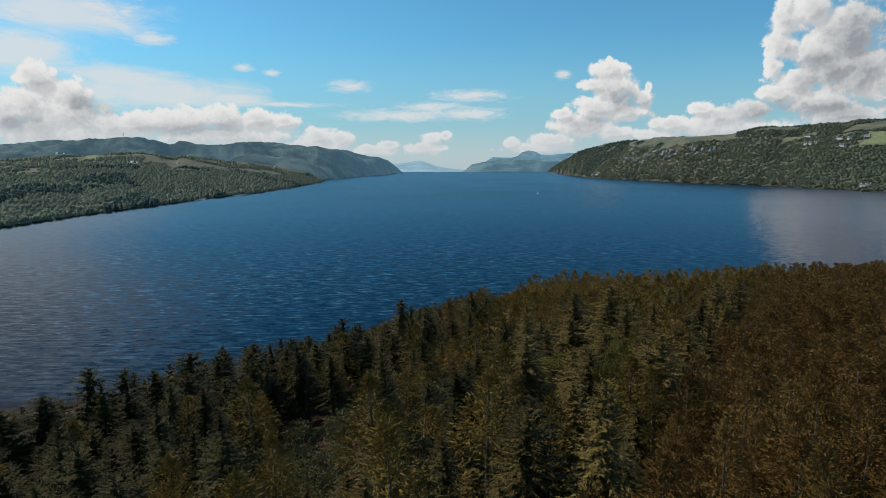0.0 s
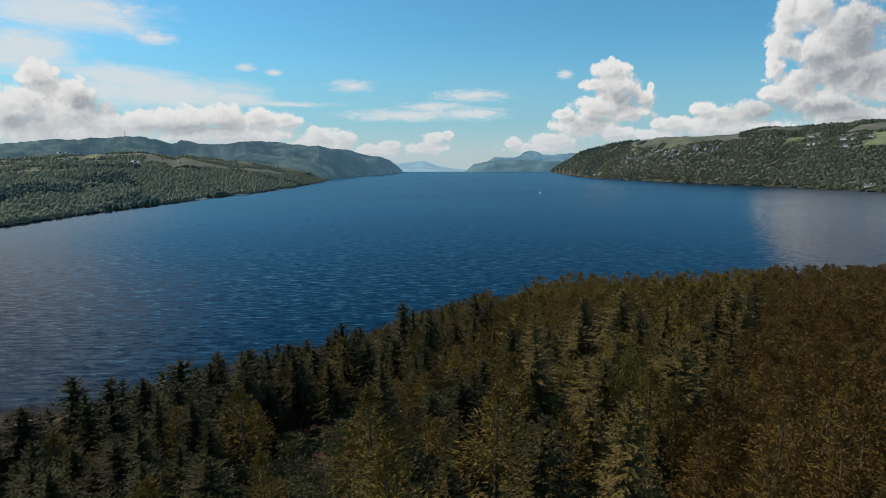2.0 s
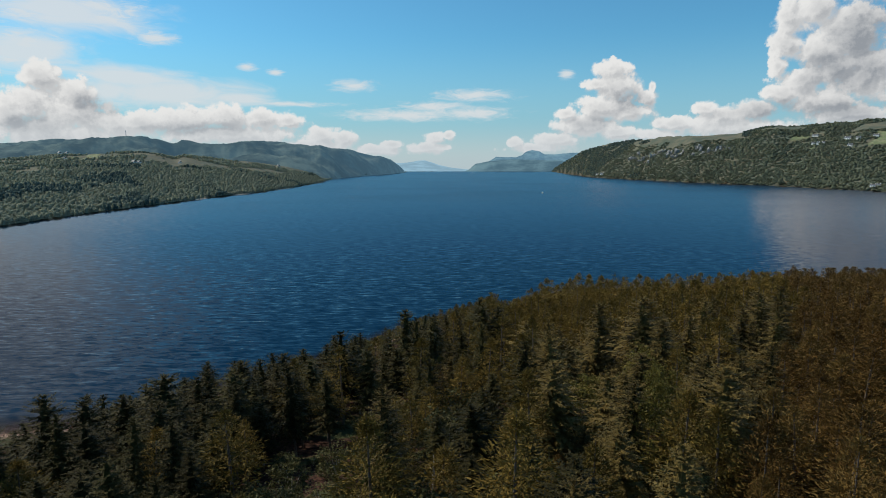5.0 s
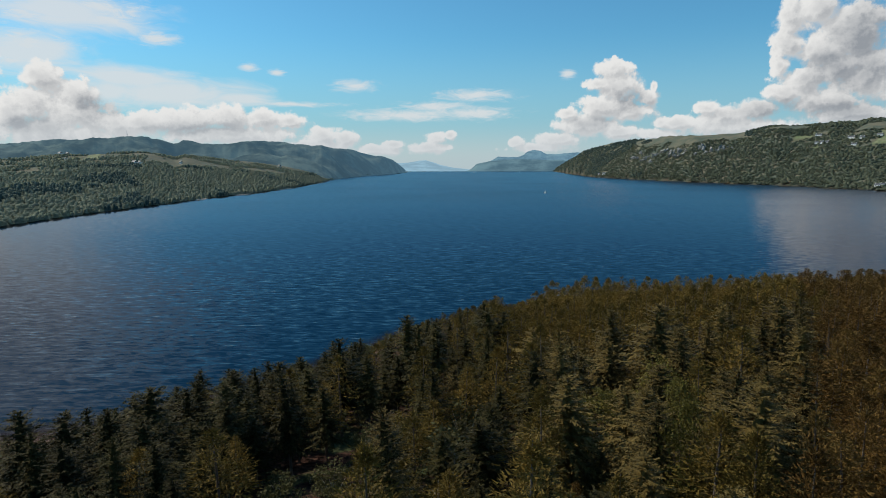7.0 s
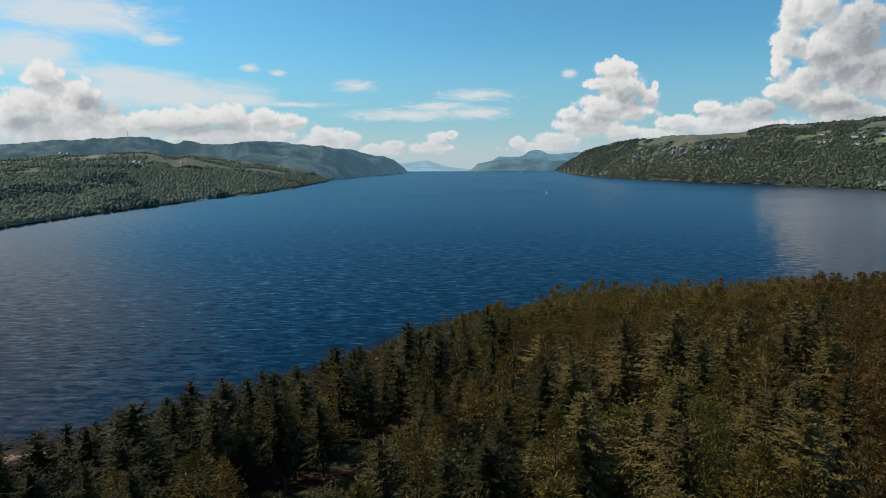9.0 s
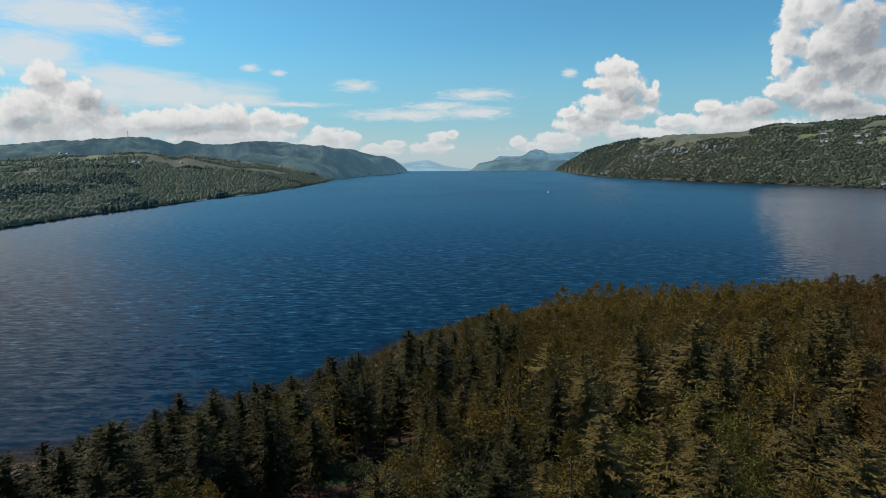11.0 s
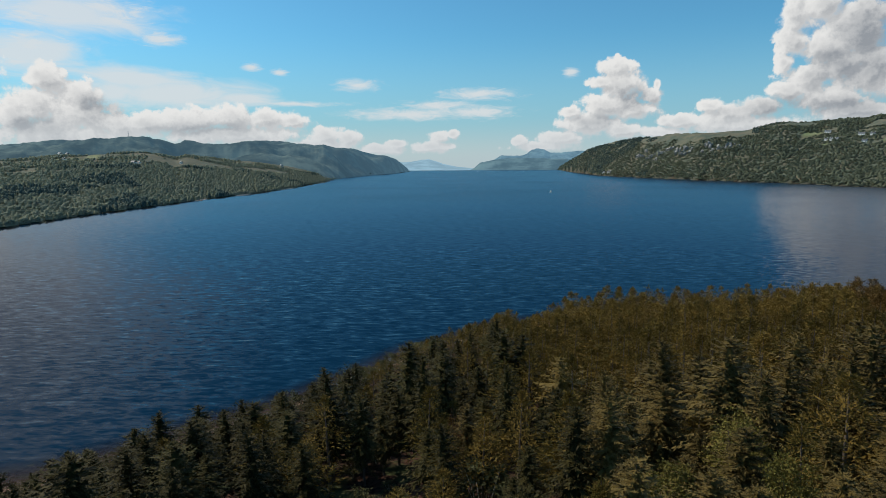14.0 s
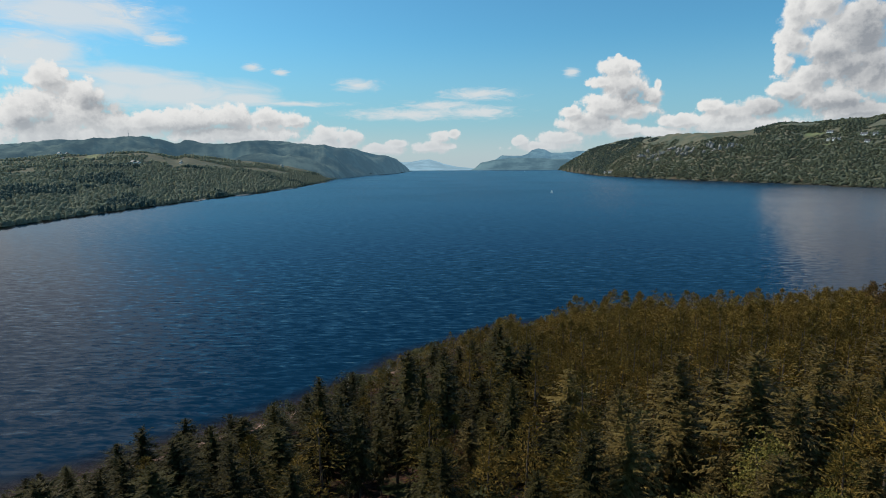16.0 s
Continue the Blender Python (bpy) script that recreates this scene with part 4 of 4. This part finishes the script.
def ridge_foot(az):
    """The ridge rises behind the wooded terrace, and past the headland straight from the water."""
    share = 0.40 - 0.39 * np.clip((az + 15.5) / 5, 0, 1)
    rs = np.mean([np.interp(az + d, LEFT_SHORE[:, 0], LEFT_SHORE[:, 1]) for d in (-0.8, -0.4, 0, 0.4, 0.8)], axis=0)
    return rs + share * (left_reach(1.0)(az) - rs)


distant_hill("backdrop_4", "heather ridge with blue haze glowing from it behind the fields of the far shore", LEFT_RIDGE[1:-1], ridge_foot, left_reach(1.0), 500, RIDGE, 13, 0.6, 0.10)


# ---- farms, crags and boats ----
def on_hillside(az, el):
    """The first place up the slope, in this direction, that stands so many degrees above eye level."""
    r = np.linspace(700, 3200, 1200)
    x, y = HUB[0] + r * math.sin(radians(az)), HUB[1] + r * math.cos(radians(az))
    z = height(x, y)[0]
    up = np.degrees(np.arctan2(z - EYE, r))
    fits = (up >= el) & (z > 1)
    i = int(np.argmax(fits)) if fits.any() else int(np.argmax(np.where(r < 2000, up, -9)))
    return float(x[i]), float(y[i]), float(z[i])


WHITEWASH = plain("whitewash", (0.80, 0.79, 0.76), 0.8, 0, 1.2, 0.08)
SLATE = plain("slate", (0.10, 0.10, 0.11), 0.6, 0, 2.0, 0.3)
PANE = plain("window_glass", (0.03, 0.04, 0.05), 0.1, 0, 1.0, 0.2)
ROCK = plain("pale_rock", (0.29, 0.28, 0.26), 0.9, 0, 0.25, 0.35)
SAIL = plain("sailcloth", (0.82, 0.82, 0.80), 0.7, 0, 1.0, 0.06)
HULL = plain("white_hull", (0.75, 0.76, 0.76), 0.35, 0, 1.0, 0.06)
STEEL = plain("galvanised_steel", (0.35, 0.36, 0.37), 0.5, 0.6, 1.0, 0.2)
TIMBER = plain("weathered_timber", (0.22, 0.19, 0.16), 0.85, 0, 2.0, 0.3)


def boxes(name, mat, *items):
    """One mesh of several bevel-less blocks: centre, size."""
    bm = bmesh.new()
    for (cx, cy, cz), (sx, sy, sz) in items:
        bmesh.ops.create_cube(bm, size=1, matrix=Matrix.Translation((cx, cy, cz)) @ Matrix.Diagonal((sx, sy, sz, 1)))
    me = bpy.data.meshes.new(name)
    bm.to_mesh(me)
    bm.free()
    me.materials.append(mat)
    return me


def gable_roof(l, d, h, up, eave=0.4):
    x, y = l / 2 + eave, d / 2 + eave
    co = [(-x, -y, h), (x, -y, h), (x, y, h), (-x, y, h), (-x, 0, h + up), (x, 0, h + up), (-x, -y, h - 0.25), (x, -y, h - 0.25), (x, y, h - 0.25), (-x, y, h - 0.25)]
    f = [(0, 1, 5, 4), (2, 3, 4, 5), (0, 4, 3), (1, 2, 5), (6, 9, 8, 7), (0, 6, 7, 1), (1, 7, 8, 2), (2, 8, 9, 3), (3, 9, 6, 0)]
    me = bpy.data.meshes.new("roof")
    me.from_pydata(co, [], f)
    me.materials.append(SLATE)
    return me


def house(x, y, z, l, d, h, turn, name="farmhouse", label="white farmhouse with a slate roof among the fields"):
    root = new(name)
    root.matrix_basis = pose(x, y, z - 0.6, 0, 0, turn)
    l, d, h = l * 0.85, d * 0.85, h * 0.85 + 0.6
    part("wall", boxes("wall", WHITEWASH, ((0, 0, h / 2), (l, d, h))), root)
    roof = part("roof", gable_roof(l, d, h, d * 0.42), root)
    for sx in (-1, 1):
        part("chimney", boxes("chimney", WHITEWASH, ((sx * l * 0.42, 0, h + d * 0.42 + 0.3), (1.2, 0.9, 1.6))), roof)
    n = max(2, int(l / 4))
    for i in range(n):
        part("window", boxes("window", PANE, ((l * ((i + 0.5) / n - 0.5), -d / 2 - 0.02, h * 0.55), (1.2, 0.08, 1.4))), root)
    return tagged(root, label, "house", "houses round the loch")


for az, el, l, d, h, turn in ((-32.75, 0.80, 16, 8, 6, -37), (-32.25, 0.72, 14, 8, 5.5, -40), (-32.45, 0.30, 13, 7, 5, -38), (-27.5, -0.02, 18, 8, 5.5, -38), (-27.1, -0.02, 10, 7, 4.5, -38),
                              (-23.9, 0.02, 9, 6, 4, -40), (-15.6, -0.35, 10, 7, 5, -43)):
    house(*on_hillside(az, el), l, d, h, turn)
for az, el, l, d, h, turn in ((31.2, 1.38, 9, 7, 5, -55), (31.55, 1.40, 8, 7, 6, -52), (31.9, 1.42, 8, 7, 5, -54), (31.3, 2.0, 18, 8, 4, -53), (33.5, 1.75, 18, 9, 5, -53), (34.2, 1.75, 12, 8, 5, -55),
                              (33.7, 1.2, 13, 8, 5, -50), (35.3, 1.9, 14, 8, 5, -53)):
    house(*on_hillside(az, el), l, d, h, turn, label="white hill farmhouse with a slate roof above the wood")
for az, el, l, d, h, turn in ((14.55, -1.15, 16, 8, 6, -48), (14.1, -1.15, 10, 7, 5, -48), (35.45, -1.95, 11, 7, 4, -54), (35.8, -1.9, 8, 6, 4, -53)):
    house(*on_hillside(az, el), l, d, h, turn, "shore_cottage", "white shore cottage with a slate roof by the water")


def crag(x, y, z, size, slabs, r):
    """A broken rock face: leaning slabs of uneven shape in one outcrop."""
    root = new("rock_outcrop")
    root.matrix_basis = pose(x, y, z + size * 0.25, 0, 0, float(r.uniform(-40, 0)))
    for i in range(slabs):
        bm = bmesh.new()
        m = Matrix.Translation((r.normal(0, size), r.normal(0, size * 0.5), r.normal(0, size * 0.35))) @ Euler((r.uniform(-0.5, 0.2), r.uniform(-0.4, 0.4), r.uniform(-0.6, 0.6))).to_matrix().to_4x4()
        made = bmesh.ops.create_icosphere(bm, subdivisions=1, radius=1, matrix=m @ Matrix.Diagonal((size * r.uniform(0.25, 0.6), size * 0.3, size * r.uniform(0.3, 0.8), 1)))
        for v in made["verts"]:
            v.co += Vector(r.normal(0, size * 0.10, 3))
        me = bpy.data.meshes.new("slab")
        bm.to_mesh(me)
        bm.free()
        me.materials.append(ROCK)
        part("slab", me, root)
    return tagged(root, "bare pale grey rock face showing through the hillside wood", "rock", "crags of the hillside")


r_ = np.random.default_rng(21)
for i in range(22):
    az = r_.uniform(16.8, 24.5)
    el = 0.15 + (az - 16.8) * 0.11 + r_.normal(0, 0.22)
    crag(*on_hillside(az, el), r_.uniform(7, 13), int(r_.integers(4, 9)), r_)


def sailing_boat(x, y, turn, f=1.0):
    root = new("sailing_boat")
    root.matrix_basis = pose(x, y, 0, 0, 4, turn) @ Matrix.Scale(f, 4)
    s = np.linspace(-1, 1, 11)
    co, quads = [], []
    for t in s:
        half = 1.35 * (1 - max(t, 0) ** 2.2) * (1 - 0.25 * max(-t, 0) ** 2)
        co += [(t * 4.4, -half, 1.0 + 0.15 * t * t), (t * 4.2, -half * 0.6, 0.1), (t * 4.0, 0, -0.4), (t * 4.2, half * 0.6, 0.1), (t * 4.4, half, 1.0 + 0.15 * t * t), (t * 4.4, 0, 1.12)]
    for i in range(10):
        for j in range(6):
            k = (j + 1) % 6
            quads.append((i * 6 + j, i * 6 + k, i * 6 + 6 + k, i * 6 + 6 + j))
    part("hull", mesh_of("hull", co, quads, HULL), root)
    part("cabin", boxes("cabin", HULL, ((0.3, 0, 1.4), (2.6, 1.5, 0.6))), root)
    part("mast", mesh_of("mast", *tube([(0.8, 0, 1), (0.8, 0, 6), (0.8, 0, 11.5)], (0.09, 0.08, 0.05)), STEEL), root)
    part("boom", boxes("boom", STEEL, ((-1.4, 0.0, 2.0), (4.2, 0.1, 0.1))), root)

    def sail(name, a, b, c, belly):
        a, b, c = Vector(a), Vector(b), Vector(c)
        n, pts, fs = 6, [], []
        for i in range(n + 1):
            for j in range(n + 1):
                u, v = i / n, j / n
                p = a.lerp(b, u).lerp(c, v)
                pts.append(p + Vector((0, belly * math.sin(math.pi * u) * (1 - v) * math.sin(math.pi * min(v + 0.15, 1)), 0)))
        for i in range(n):
            for j in range(n):
                p = i * (n + 1) + j
                fs.append((p, p + n + 1, p + n + 2, p + 1))
        return part(name, mesh_of(name, pts, fs, SAIL), root)
    sail("mainsail", (0.7, 0, 2.1), (-3.4, 0.3, 2.1), (0.75, 0, 11.2), 0.5)
    sail("foresail", (4.0, 0, 1.4), (0.4, 0.4, 1.6), (0.9, 0, 9.6), 0.6)
    return tagged(root, "small white sailing boat under full sail on the loch", "boat", "boats on the loch")


sailing_boat(176, 1118, -48, 0.48)
sailing_boat(142, 3300, 100, 0.8)
sailing_boat(395, 3330, 80, 0.8)


def relay_mast(x, y, z, tall):
    root = new("radio_mast")
    root.matrix_basis = pose(x, y, z - 1)
    for a in (0.5, 2.6, 4.7):
        part("leg", mesh_of("leg", *tube([(2.2 * math.cos(a), 2.2 * math.sin(a), 0), (0.4 * math.cos(a), 0.4 * math.sin(a), tall)], (0.5, 0.3)), STEEL), root)
    for i in range(6):
        f = (i + 0.5) / 6
        part("brace", boxes("brace", STEEL, ((0, 0, tall * f), (3.0 * (1 - f) + 0.8, 0.3, 0.3))), root)
    return tagged(root, "thin grey steel lattice radio mast on the ridge", "mast")


relay_mast(HUB[0] + 2600 * math.sin(radians(-27.9)), HUB[1] + 2600 * math.cos(radians(-27.9)), EYE + 2600 * math.tan(radians(2.2)), 26)


def slipway(x, y, turn):
    root = new("jetty")
    root.matrix_basis = pose(x, y, 0, 0, 0, turn)
    part("deck", boxes("deck", TIMBER, *[((i * 0.9, 0, 1.2), (0.8, 3.0, 0.15)) for i in range(-16, 17)]), root)
    for i in (-12, -4, 4, 12):
        for s in (-1, 1):
            part("post", boxes("post", TIMBER, ((i, s * 1.4, 0.2), (0.35, 0.35, 2.4))), root)
    return tagged(root, "weathered timber jetty at the water's edge", "jetty")


slipway(808, 1190, 5)

def shingle(az0, az1, wide, n=24):
    """A pale strip of beach along the far shore."""
    az = np.linspace(az0, az1, n)
    rs = np.interp(az, LEFT_SHORE[:, 0], LEFT_SHORE[:, 1])
    edge = wide * np.sin(np.linspace(0, np.pi, n)) ** 0.5 * (1 + 0.3 * fbm(az * 40, az * 0, 10, 3, 4))
    rows = []
    for f, z in ((-0.6, -0.3), (0.0, 0.25), (0.5, 0.8), (1.0, 1.2)):
        r = rs - 4 + edge * f
        rows.append(np.stack([HUB[0] + r * np.sin(np.radians(az)), HUB[1] + r * np.cos(np.radians(az)), np.full(n, z)], 1))
    co = np.stack(rows, 1)
    i = np.arange(n * 4).reshape(n, 4)
    quads = np.stack([i[:-1, :-1], i[:-1, 1:], i[1:, 1:], i[1:, :-1]], -1).reshape(-1, 4)
    return tagged(new("beach", mesh_of("beach", co.reshape(-1, 3), quads, PEBBLE)), "narrow pale shingle beach under the far wood", "beach", kind="structure")


PEBBLE = plain("pale_shingle", (0.32, 0.29, 0.25), 0.9, 0, 1.5, 0.3)
for az0, az1, wide in ((-22.9, -21.9, 9), (-19.6, -18.2, 4), (-16.0, -14.4, 4), (-12.4, -11.2, 7)):
    shingle(az0, az1, wide)

# a bleached dead stem among the birches
dead = new("dead_tree")
dead.matrix_basis = pose(-2.9, 77, float(height(-2.9, 77)[0]) - 0.2, 1.5, 1, 0)
part("trunk", mesh_of("trunk", *tube([(0, 0, 0), (0.05, 0, 4), (0.1, 0.05, 7.5), (0.12, 0.05, 9.6)], (0.2, 0.17, 0.13, 0.06)), BARK_PALE), dead)
for a, h, l in ((0.4, 7.0, 1.0), (2.5, 7.8, 0.8), (4.4, 6.2, 0.9), (5.5, 8.6, 0.6)):
    part("branch", mesh_of("branch", *tube([(0.1, 0, h), (0.1 + math.cos(a) * l * 0.6, math.sin(a) * l * 0.6, h + 0.2), (0.1 + math.cos(a) * l, math.sin(a) * l, h + 0.5)], (0.06, 0.04, 0.015), 5), BARK_PALE), dead)
tagged(dead, "bleached bare dead pine stem standing among birches", "tree")
